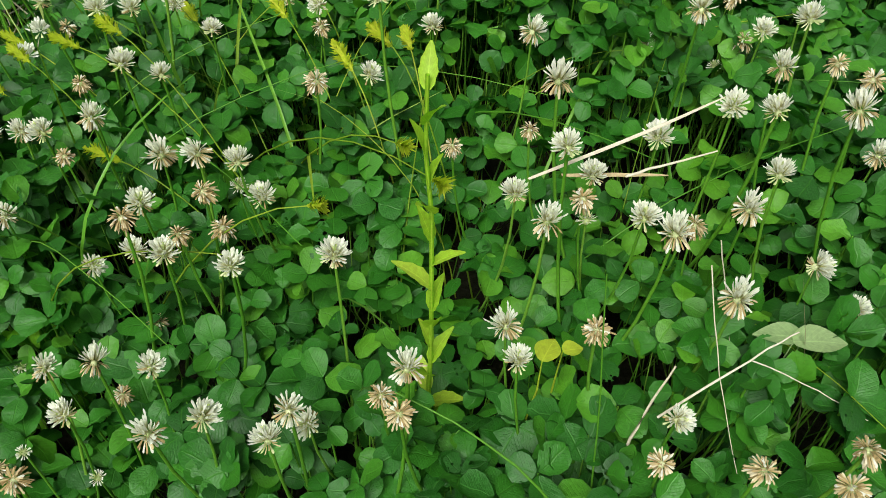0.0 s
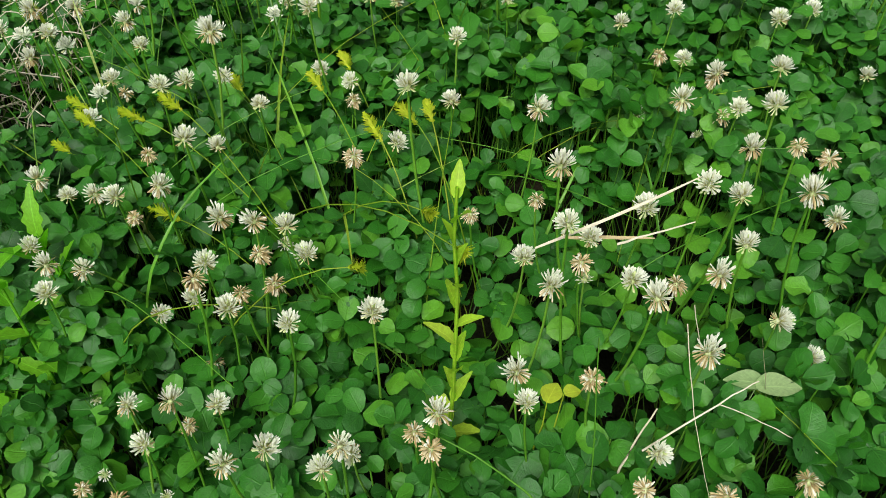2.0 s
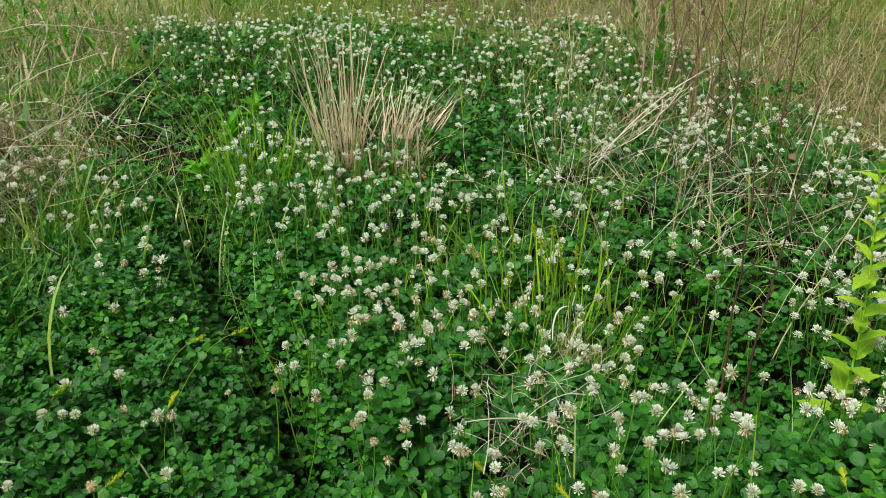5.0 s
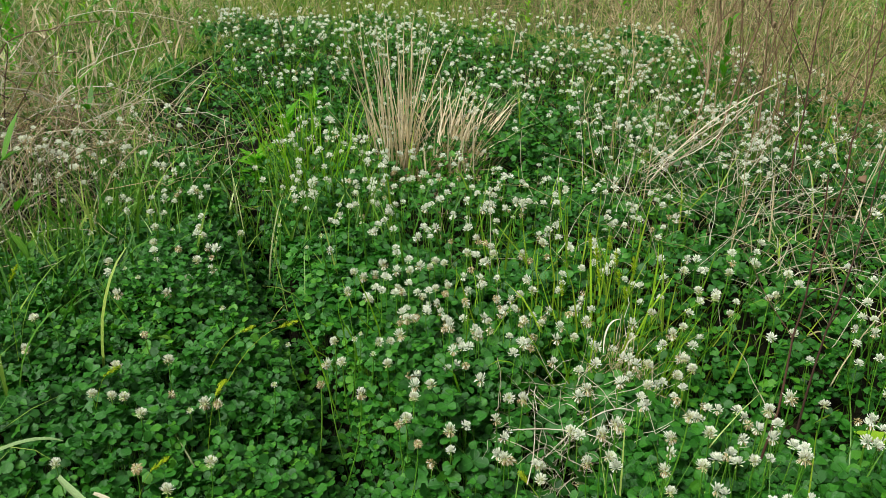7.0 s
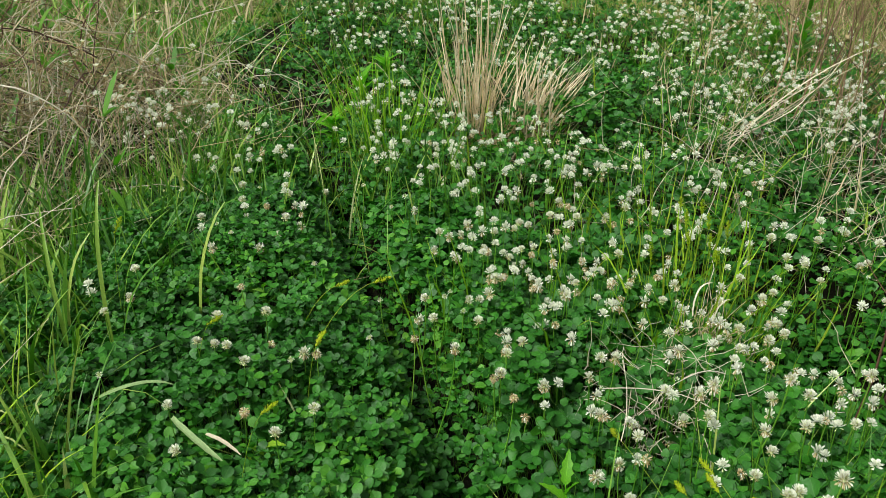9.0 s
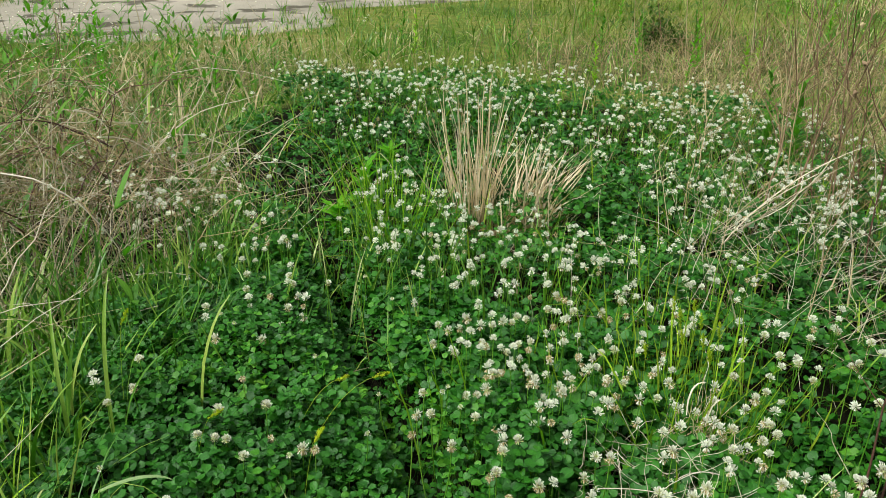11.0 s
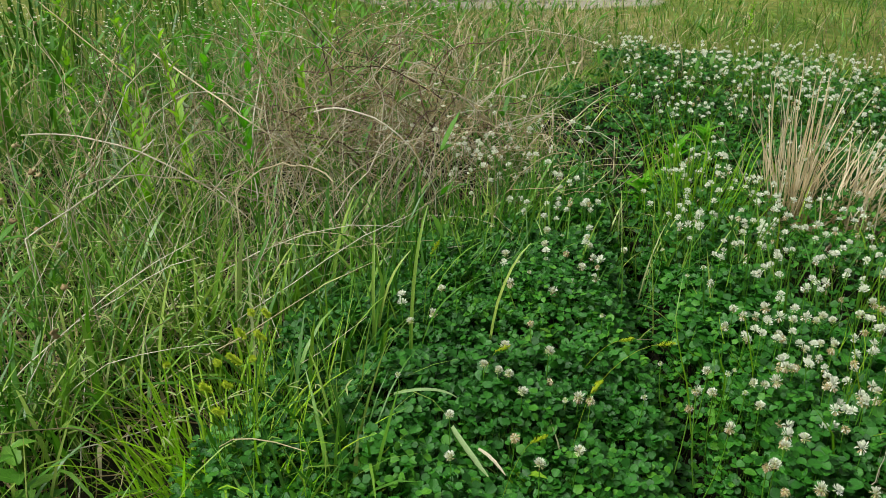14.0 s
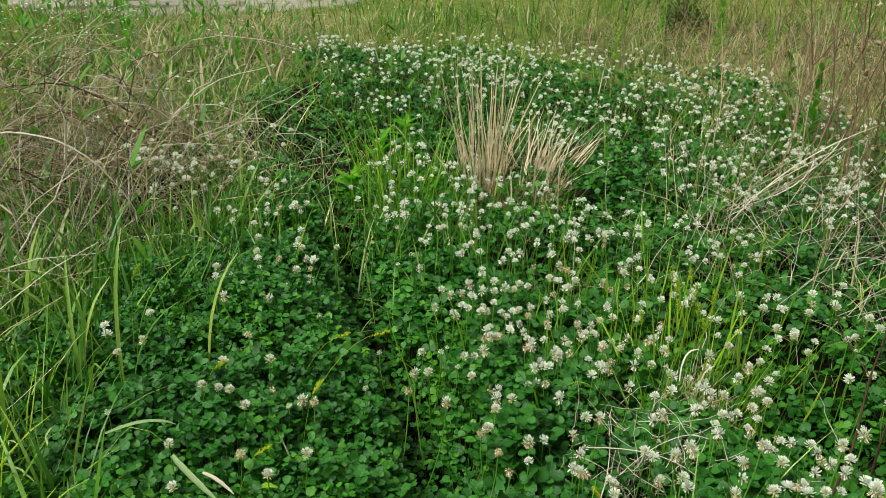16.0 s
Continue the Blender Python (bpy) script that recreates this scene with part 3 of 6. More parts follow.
def head_template(kind, seed, many=1.0):
    """A flower head round the origin, its stem below: fresh white, half spent, spent or bud. Pieces of (v, f, uv, mat): 0 white, 1 withered, 2 green."""
    g = np.random.default_rng(seed)
    n = int({"fresh": 104, "half": 100, "spent": 110, "bud": 40}[kind] * many)
    size = {"fresh": 1.0, "half": 1.05, "spent": 0.95, "bud": 0.6}[kind]
    out = []
    fat = (1.0 if many == 1 else 1.1) / math.sqrt(many)
    split = g.uniform(0.42, 0.68)
    skirt = 0.84 if many == 1 else 0.93
    for i in range(n):
        u = (i + 0.5) / n
        az = i * 2.39996 + g.normal(0, 0.25)
        up, ln = 0.0, g.uniform(0.0074, 0.0096) * size
        if kind == "fresh":
            el, mat = 1.45 - 1.75 * u ** 0.75 + g.normal(0, 0.1), 0
            up = g.uniform(0.25, 0.65) if el < 0.9 else g.uniform(-0.1, 0.2)
            if u < 0.1 and many == 1 and g.random() < 0.6:
                mat, ln = 2, ln * 0.85
            if u > skirt:
                el, mat, ln = g.uniform(-1.1, -0.4), (1 if g.random() < 0.4 and many == 1 else 2), ln * 0.75
        elif kind == "bud":
            el, mat = 1.45 - 1.9 * u ** 0.75 + g.normal(0, 0.1), 2 if u < 0.35 else 0
            up = 0.3
        elif kind == "half":
            if u < split:
                el, mat, up = 1.35 - 1.2 * u / split + g.normal(0, 0.16), 0, g.uniform(0.3, 0.75)
                ln *= g.uniform(0.95, 1.2)
            else:
                el, mat, up = g.uniform(-1.3, 0.1), 1 if g.random() < 0.6 else 0, g.uniform(-0.5, -0.1)
        else:
            el, mat, up = 1.3 - 2.5 * u ** 0.75 + g.normal(0, 0.25), 1 if g.random() < 0.9 else 0, g.uniform(-0.8, 0.0)
            ln *= g.uniform(0.55, 0.8) if el > 0.2 else g.uniform(0.65, 1.05)
        v, f, uv = floret(ln, (g.uniform(0.001, 0.0016) if mat == 1 else g.uniform(0.0014, 0.0021)) * size * fat, up)
        v = rot_z(rot_y(v + np.array([0.0018 * size * g.uniform(0.6, 1.3), 0, 0]), -el), az)
        out.append((v + np.array([0, 0, 0.0012 * size]), f, uv, mat))
    if kind != "bud" and g.random() < 0.6:
        for _ in range(int(g.integers(1, 4) * min(1, many * 2))):
            v, f, uv = floret(0.0125 * size, 0.0028 * size, g.uniform(-0.2, 0.3))
            out.append((rot_z(rot_y(v, -g.uniform(0.5, 1.35)), g.uniform(0, 6.28)), f, uv, 0))
    return out


def merge(pieces):
    """Joins the pieces of a template that share a material."""
    res = []
    for mat in sorted({p[3] for p in pieces}):
        vs, fs, us, n = [], [], [], 0
        for v, f, uv, k in pieces:
            if k == mat:
                vs.append(v), fs.append(f + n), us.append(uv)
                n += len(v)
        res.append((np.concatenate(vs), np.concatenate(fs), np.concatenate(us), mat))
    return res


KINDS = ("fresh", "half", "spent", "bud")
HEADS = {k: [merge(head_template(k, 100 + 10 * i + j)) for j in range(4)] for i, k in enumerate(KINDS)}
MID_HEADS = {k: [merge(head_template(k, 200 + 10 * i + j, 0.45)) for j in range(4)] for i, k in enumerate(KINDS)}
FAR_HEADS = {k: [merge(head_template(k, 250 + 10 * i + j, 0.2)) for j in range(4)] for i, k in enumerate(KINDS)}

# places of the flower heads, by kind: x, y, z, or x, y for those standing clear in the carpet
SPENT_NEAR_1 = [
    (0.191, 0.167, 0.257), (0.191, 0.173, 0.282), (0.150, 0.174, 0.261), (-0.211, 0.179, 0.240), (0.109, 0.188, 0.240),
    (-0.021, 0.199, 0.270), (-0.032, 0.223, 0.246), (-0.290, 0.242, 0.122), (0.079, 0.245, 0.274), (-0.209, 0.279, 0.153),
    (0.293, 0.306, 0.308), (-0.190, 0.332, 0.265), (0.156, 0.345, 0.244), (0.085, 0.350, 0.263), (-0.151, 0.367, 0.252),
    (0.006, 0.400, 0.261), (0.057, 0.413, 0.263), (0.275, 0.426, 0.294), (0.250, 0.429, 0.304), (-0.272, 0.437, 0.218),
    (-0.085, 0.446, 0.277), (-0.261, 0.478, 0.251), (0.221, 0.512, 0.264), (0.214, 0.537, 0.283), (-0.096, 0.558, 0.245),
    (0.186, 0.608, 0.257), (0.163, 0.740, 0.268), (0.108, 0.812, 0.277),
]
FRESH_NEAR_1 = [
    (-0.089, 0.200, 0.241), (0.119, 0.209, 0.247), (-0.075, 0.226, 0.212), (-0.134, 0.228, 0.214), (0.040, 0.244, 0.247),
    (-0.227, 0.248, 0.182), (-0.175, 0.269, 0.202), (-0.116, 0.287, 0.275), (0.243, 0.291, 0.230), (0.331, 0.293, 0.212),
    (-0.063, 0.308, 0.259), (0.224, 0.316, 0.240), (-0.169, 0.324, 0.242), (0.118, 0.330, 0.267), (0.069, 0.340, 0.314),
    (0.195, 0.344, 0.289), (0.180, 0.345, 0.335), (0.044, 0.352, 0.265), (0.401, 0.361, 0.240), (-0.243, 0.364, 0.182),
    (-0.194, 0.367, 0.242), (-0.222, 0.386, 0.173), (0.099, 0.392, 0.242), (0.178, 0.395, 0.298), (0.138, 0.398, 0.270),
    (-0.136, 0.400, 0.247), (-0.125, 0.401, 0.213), (-0.286, 0.448, 0.231), (0.242, 0.468, 0.311), (-0.227, 0.478, 0.268),
]
FRESH_NEAR_2 = [
    (-0.042, 0.480, 0.320), (-0.205, 0.488, 0.251), (0.449, 0.491, 0.240), (0.233, 0.511, 0.273), (-0.057, 0.520, 0.227),
    (-0.175, 0.533, 0.259), (-0.008, 0.544, 0.255), (0.160, 0.545, 0.238), (-0.263, 0.547, 0.268), (-0.307, 0.554, 0.270),
    (0.278, 0.556, 0.281), (-0.098, 0.569, 0.258), (-0.003, 0.580, 0.296), (0.423, 0.591, 0.292), (-0.258, 0.596, 0.237),
    (-0.223, 0.600, 0.239), (-0.137, 0.620, 0.301), (0.214, 0.621, 0.244), (-0.136, 0.633, 0.222), (0.404, 0.634, 0.214),
    (-0.308, 0.638, 0.247), (0.097, 0.641, 0.253), (0.045, 0.652, 0.290), (-0.403, 0.655, 0.250), (0.308, 0.657, 0.264),
    (-0.277, 0.659, 0.291), (0.157, 0.659, 0.259), (0.207, 0.661, 0.272), (0.503, 0.674, 0.252), (0.349, 0.681, 0.258),
]
FRESH_NEAR_3 = [
    (-0.171, 0.696, 0.258), (-0.528, 0.699, 0.136), (-0.089, 0.700, 0.263), (0.422, 0.712, 0.266), (0.498, 0.716, 0.331),
    (0.446, 0.725, 0.287), (0.256, 0.740, 0.257), (0.340, 0.740, 0.266), (-0.066, 0.746, 0.228), (0.150, 0.766, 0.278),
    (-0.298, 0.772, 0.259), (0.134, 0.777, 0.280), (0.251, 0.787, 0.248), (0.219, 0.788, 0.255), (0.057, 0.821, 0.299),
    (0.238, 0.824, 0.291), (0.397, 0.868, 0.255), (0.552, 0.918, 0.241), (0.125, 0.924, 0.300), (-0.172, 0.929, 0.261),
    (0.386, 0.957, 0.292), (0.014, 0.969, 0.211), (0.240, 1.017, 0.190), (0.461, 1.026, 0.270), (0.218, 1.036, 0.263),
    (0.066, 1.050, 0.266),
]
HALF_SPENT_NEAR_1 = [
    (-0.153, 0.207, 0.235), (-0.077, 0.208, 0.257), (-0.017, 0.211, 0.291), (0.156, 0.265, 0.274), (-0.206, 0.267, 0.210),
    (0.036, 0.274, 0.237), (0.126, 0.298, 0.289), (0.058, 0.312, 0.284), (0.176, 0.327, 0.278), (0.236, 0.363, 0.320),
    (0.067, 0.386, 0.324), (-0.157, 0.391, 0.263), (-0.310, 0.398, 0.197), (-0.194, 0.420, 0.235), (0.301, 0.421, 0.233),
    (0.219, 0.435, 0.297), (-0.242, 0.438, 0.253), (0.164, 0.456, 0.326), (-0.314, 0.468, 0.215), (0.065, 0.513, 0.271),
    (0.217, 0.539, 0.289), (-0.212, 0.562, 0.314), (-0.326, 0.662, 0.258), (0.506, 0.677, 0.240), (-0.428, 0.688, 0.255),
    (-0.332, 0.694, 0.289), (-0.416, 0.704, 0.270), (-0.166, 0.708, 0.324), (0.038, 0.731, 0.286), (-0.322, 0.734, 0.304),
]
HALF_SPENT_NEAR_2 = [
    (0.453, 0.736, 0.312), (-0.475, 0.748, 0.089), (0.012, 0.754, 0.321), (-0.439, 0.797, 0.188), (-0.232, 0.817, 0.298),
    (-0.213, 0.863, 0.300), (0.051, 0.889, 0.310), (0.395, 0.901, 0.297), (0.017, 1.011, 0.303),
]
BUD_NEAR_1 = [
    (0.038, 0.214, 0.152), (-0.226, 0.240, 0.115), (-0.271, 0.249, 0.133), (-0.303, 0.322, 0.120), (0.089, 0.348, 0.246),
    (-0.144, 0.413, 0.212), (0.210, 0.523, 0.233), (0.409, 0.694, 0.209),
]
SMALL_SPENT_NEAR_1 = [
    (-0.158, 0.329, 0.254), (-0.200, 0.338, 0.149), (-0.143, 0.360, 0.226),
]
FRESH_BACK_1 = [
    (-1.01, 0.19), (-1.11, 0.25), (-0.92, 0.30), (-1.41, 0.34), (-1.20, 0.38), (-0.92, 0.38), (-1.09, 0.39), (-1.18, 0.40),
    (-1.16, 0.41), (-1.23, 0.45), (-1.50, 0.47), (-1.18, 0.52), (-0.73, 0.62), (-0.75, 0.67), (-0.92, 0.69), (-1.57, 0.69),
    (-0.75, 0.72), (-0.97, 0.73), (-0.85, 0.73), (-1.38, 0.74), (-0.62, 0.76), (-1.50, 0.76), (-0.90, 0.77), (-0.89, 0.79),
    (-1.43, 0.81), (-1.57, 0.81), (-0.89, 0.87), (-2.11, 0.87), (-1.64, 0.87), (-1.01, 0.88), (-1.50, 0.89), (-1.85, 0.90),
    (-0.44, 0.92), (-1.54, 0.92), (-1.81, 0.93), (-0.92, 0.94), (-0.99, 0.95), (-0.77, 0.95), (-1.11, 0.96), (-1.45, 0.96),
    (-1.77, 0.97), (-0.46, 0.97), (-1.59, 0.97), (-0.41, 0.98), (-0.71, 0.98),
]
FRESH_BACK_2 = [
    (-0.61, 0.99), (-0.92, 0.99), (-1.71, 0.99), (-0.68, 0.99), (-0.39, 1.00), (-1.99, 1.02), (-0.91, 1.02), (-1.01, 1.02),
    (-0.52, 1.04), (-1.68, 1.05), (-0.77, 1.07), (-0.99, 1.07), (-0.75, 1.09), (-0.99, 1.09), (-0.97, 1.10), (-1.31, 1.12),
    (-0.45, 1.13), (-0.52, 1.15), (-0.95, 1.16), (-0.90, 1.19), (-1.47, 1.20), (-1.62, 1.21), (-1.55, 1.21), (-1.45, 1.21),
    (-0.27, 1.23), (-0.39, 1.24), (-1.24, 1.26), (-1.02, 1.27), (-1.71, 1.27), (-1.57, 1.27), (-1.30, 1.27), (-0.43, 1.27),
    (-1.02, 1.28), (-1.37, 1.29), (-0.47, 1.29), (-0.84, 1.31), (-1.38, 1.31), (-1.09, 1.32), (-1.44, 1.33), (-0.34, 1.33),
    (-0.52, 1.34), (-1.62, 1.35), (-0.33, 1.35), (-1.41, 1.38), (-1.39, 1.39),
]
FRESH_BACK_3 = [
    (-1.46, 1.39), (-0.44, 1.40), (-1.25, 1.42), (-1.24, 1.44), (-0.33, 1.45), (-1.60, 1.46), (-0.40, 1.47), (-0.98, 1.47),
    (-0.97, 1.49), (-0.93, 1.49), (-1.30, 1.51), (-1.60, 1.51), (-1.18, 1.54), (-1.29, 1.57), (-1.39, 1.57), (-0.42, 1.58),
    (-1.26, 1.59), (-1.41, 1.65), (-1.40, 1.68), (-1.24, 1.72), (-1.38, 1.90),
]
BUD_BACK_1 = [
    (-1.26, 0.23), (-1.03, 0.44), (-0.97, 0.57), (-1.04, 0.68), (-1.46, 0.68), (-1.22, 0.69), (-1.53, 0.70), (-0.89, 0.74),
    (-0.94, 0.75), (-1.73, 0.76), (-0.95, 0.78), (-1.59, 0.88), (-1.27, 0.99), (-1.39, 1.03), (-1.27, 1.04), (-1.24, 1.15),
    (-1.29, 1.34), (-1.75, 1.41), (-1.48, 1.51), (-1.47, 1.57), (-1.60, 1.58), (-1.42, 1.79),
]
SPENT_BACK_1 = [
    (-1.00, 0.31), (-1.10, 0.46), (-1.01, 0.48), (-1.28, 0.55), (-0.68, 0.58), (-0.73, 0.60), (-0.91, 0.62), (-1.50, 0.82),
    (-0.97, 0.94), (-0.89, 0.98), (-0.82, 1.21), (-0.95, 1.24), (-1.16, 1.56),
]
HALF_SPENT_BACK_1 = [
    (-1.42, 0.40), (-1.03, 0.47), (-1.45, 0.62), (-0.83, 0.63), (-0.66, 0.64), (-0.94, 0.67), (-1.36, 0.67), (-0.61, 0.70),
    (-1.37, 0.80), (-0.88, 0.81), (-0.52, 0.85), (-0.90, 0.86), (-0.76, 0.89), (-1.07, 0.89), (-2.10, 0.93), (-1.07, 0.94),
    (-1.06, 0.97), (-2.03, 0.99), (-1.75, 0.99), (-1.07, 1.01), (-0.42, 1.03), (-0.61, 1.05), (-0.46, 1.10), (-1.48, 1.18),
    (-0.85, 1.23), (-0.97, 1.24), (-1.16, 1.30), (-1.04, 1.38), (-1.09, 1.50), (-1.15, 1.62),
]
FRESH_NEAR = FRESH_NEAR_1 + FRESH_NEAR_2 + FRESH_NEAR_3
HALF_SPENT_NEAR = HALF_SPENT_NEAR_1 + HALF_SPENT_NEAR_2
SPENT_NEAR = SPENT_NEAR_1
FRESH_BACK = FRESH_BACK_1 + FRESH_BACK_2 + FRESH_BACK_3

SLOPE_1 = [(-0.48, 0.60, 0.21), (-0.44, 0.49, 0.2), (-0.34, 0.47, 0.21), (-0.33, 0.37, 0.2), (-0.36, 0.26, 0.2), (-0.39, 0.26, 0.19), (-0.49, 0.72, 0.21), (-0.41, 1.02, 0.2), (-0.23, 0.76, 0.25), (-0.36, 0.42, 0.2)]
SLOPE_2 = [(-0.48, 0.54, 0.2), (-0.38, 0.50, 0.2), (-0.34, 0.40, 0.2), (-0.37, 0.29, 0.2), (-0.41, 0.34, 0.19), (-0.24, 0.27, 0.2), (-0.59, 0.75, 0.21), (-0.44, 0.67, 0.21), (-0.50, 0.51, 0.19), (-0.55, 0.62, 0.2)]
FRESH_NEAR = FRESH_NEAR + SLOPE_1
HALF_SPENT_NEAR = HALF_SPENT_NEAR + SLOPE_2
NEAR_FLOWERS = {"fresh": FRESH_NEAR, "half": HALF_SPENT_NEAR, "spent": SPENT_NEAR + SMALL_SPENT_NEAR_1, "bud": BUD_NEAR_1}
BACK_FLOWERS = {"fresh": FRESH_BACK, "half": HALF_SPENT_BACK_1, "spent": SPENT_BACK_1, "bud": BUD_BACK_1}
FLOWER_LABEL = {"fresh": "fresh white clover flower head on a green stem", "half": "half-spent clover flower, white above and withered tan below",
                "spent": "withered tan-brown clover flower head on a green stem", "bud": "small round greenish-white clover flower bud"}


def build_flowers():
    g = np.random.default_rng(77)
    meshes = {}
    for kind in KINDS:
        for j, tpl in enumerate(HEADS[kind]):
            for v, f, uv, mat in tpl:
                s = Soup()
                s.add(v, f, uv)
                meshes[kind, j, mat] = s.mesh(("flower_head", "withered_skirt", "green_crown")[mat], [(WHITE, TAN, CALYX)[mat]])
    st = Soup()
    tubes(st, arcs(np.zeros((1, 3)), np.zeros(1), np.ones(1), np.array([0.42]), np.array([-0.42]), 7), 0.001 / 0.18, 0, 5, 0.8)
    st_me = st.mesh("stem", [STALK])
    end = np.array(st.v[0]).reshape(7, 5, 3)[-1].mean(0)
    core = Soup()
    ball = bmesh.new()
    bmesh.ops.create_icosphere(ball, subdivisions=1, radius=0.0026)
    core.add(np.array([v.co for v in ball.verts]), np.array([[v.index for v in f.verts] for f in ball.faces]), np.zeros((len(ball.verts), 2)))
    ball.free()
    core_me = core.mesh("receptacle", [CALYX])
    rest = {k: [] for k in KINDS}
    made = 0

    def one(kind, x, y, z, grow=1.0):
        z0 = float(ground_z(x, y))
        hh = max(0.05, z - 0.004 - z0)
        az, k, size = g.uniform(0, 6.283), g.integers(4), g.uniform(0.82, 1.06) * grow
        reach = end[0] / end[2] * hh
        fl = holder("clover_flower", (x - reach * math.cos(az), y - reach * math.sin(az), z0), FLOWER_LABEL[kind], "clover flower", "clover flowers")
        fl.rotation_euler = (0, 0, az)
        part("stem", st_me, fl, local=Matrix.Scale(hh / end[2], 4) @ Matrix.Diagonal((1, 1, 1, 1)))
        m = Matrix.Translation((reach, 0, hh + 0.004)) @ Euler((g.normal(0, 0.25), g.normal(0, 0.25), g.uniform(0, 6.28))).to_matrix().to_4x4() @ Matrix.Scale(size, 4)
        part("receptacle", core_me, fl, local=m)
        for mat in range(3):
            if (kind, k, mat) in meshes:
                part(meshes[kind, k, mat].name.split(".")[0], meshes[kind, k, mat], fl, local=m)

    for kind, spots in NEAR_FLOWERS.items():
        for x, y, z in spots:
            one(kind, x, y, z)
            made += 1
    back = [(y + 0.5 * abs(x), kind, x, y) for kind, spots in BACK_FLOWERS.items() for x, y in spots]
    for _, kind, x, y in sorted(back):
        z = g.uniform(0.188, 0.2)
        if made < 300:
            one(kind, x, y, z, 1.05)
            made += 1
        else:
            rest[kind].append((x, y, z))
    # the uncounted ones farther off
    for n, x0, x1, y0, y1, seed, thick in ((720, -0.2, 1.6, 0.95, 2.1, 90, 0.68), (1700, -3.4, -0.5, 1.9, 3.7, 91, 0.74), (320, -1.9, -0.6, 0.85, 1.8, 89, 0.74), (90, -0.8, 0.0, 0.85, 1.3, 92, 0.6), (120, -2.6, -1.0, -0.1, 1.4, 93, 0.3), (60, 0.5, 1.4, 0.0, 0.95, 94, 0.7), (340, -1.1, 0.2, 1.3, 2.6, 95, 0.62), (230, -2.0, -0.6, 0.75, 1.95, 96, 0.6), (60, -1.0, -0.35, 0.55, 1.2, 97, 0.7), (60, 0.1, 0.6, 0.85, 1.5, 98, 0.8), (70, -0.3, 0.55, 0.68, 1.15, 101, 0.75), (130, -0.6, 0.9, 1.9, 2.8, 99, 0.7)):
        x, y = scatter(n, x0, x1, y0, y1, seed)
        k = in_clover(x, y, 0.2) & (track_gap(x, y) > 0.1) & (gauss(x, y, -0.22, 1.13, 0.28, 0.19) < 0.6) & (value_noise(x, y, 3.1, 8) * 0.7 + g.random(n) * 0.6 < thick)
        for xx, yy in zip(x[k], y[k]):
            for j in range(1 + int(g.random() < 0.28) + int(g.random() < 0.1)):
                xj, yj = xx + g.normal(0, 0.02) * (j > 0), yy + g.normal(0, 0.02) * (j > 0)
                rest[g.choice(KINDS, p=[0.34, 0.4, 0.2, 0.06] if xj > -0.9 and yj < 1.1 else [0.66, 0.2, 0.06, 0.08])].append((xj, yj, float(ground_z(xj, yj)) + g.uniform(0.165, 0.225)))
    for _ in range(18):
        xj, yj = g.normal(-0.4, 0.13), g.normal(0.82, 0.12)
        rest[g.choice(KINDS, p=[0.45, 0.33, 0.17, 0.05])].append((xj, yj, float(ground_z(xj, yj)) + g.uniform(0.18, 0.22)))
    for _ in range(70):
        xj, yj = g.normal(-2.12, 0.13), g.normal(1.0, 0.16)
        rest[g.choice(KINDS, p=[0.45, 0.33, 0.17, 0.05])].append((xj, yj, float(ground_z(xj, yj)) + g.uniform(0.2, 0.32)))
    s = Soup()
    for kind in KINDS:
        q = np.array(rest[kind])
        which = g.integers(4, size=len(q))
        back_row = q[:, 1] + 0.35 * np.abs(q[:, 0]) > 1.95
        for pool, rows, size in ((MID_HEADS, ~back_row, 1.0), (FAR_HEADS, back_row, 1.04)):
            for k, tpl in enumerate(pool[kind]):
                w = (which == k) & rows
                n = int(w.sum())
                s.stamp(tpl, turn_mats(q[w], g.uniform(0, 6.283, n), np.abs(g.normal(0, 0.3, n)), g.uniform(0, 6.283, n), g.uniform(0.78, 1.08, n) * size))
        hh = q[:, 2] - ground_z(q[:, 0], q[:, 1])
        az = g.uniform(0, 6.283, len(q))
        foot = q - np.stack([np.cos(az) * 0.03, np.sin(az) * 0.03, hh], 1)
        tubes(s, arcs(foot, az, np.hypot(0.03, hh), np.arctan2(0.06, hh), -np.arctan2(0.06, hh), 4), 0.0012, 3, 3, 0.8)
    thing("clover_flowers", s, [WHITE_FAR, TAN, CALYX, STALK], "scattered white and tan clover flowers over the carpet", "clover", kind="stuff")


build_flowers()


# ---- grasses ----
def blades(soup, x, y, length, width, lean, bend, g, mat=0, k=6, fold=0.0, dz=0.0):
    n = len(x)
    az = g.uniform(0, 6.283, n)
    p = arcs(on_ground(x, y, dz), az, length, lean, bend, k)
    ribbon(soup, p, width, az + g.normal(0, 0.5, n), mat, fold=fold)


def clump(n, cx, cy, rx, ry, g):
    return g.normal(cx, rx, n), g.normal(cy, ry, n)


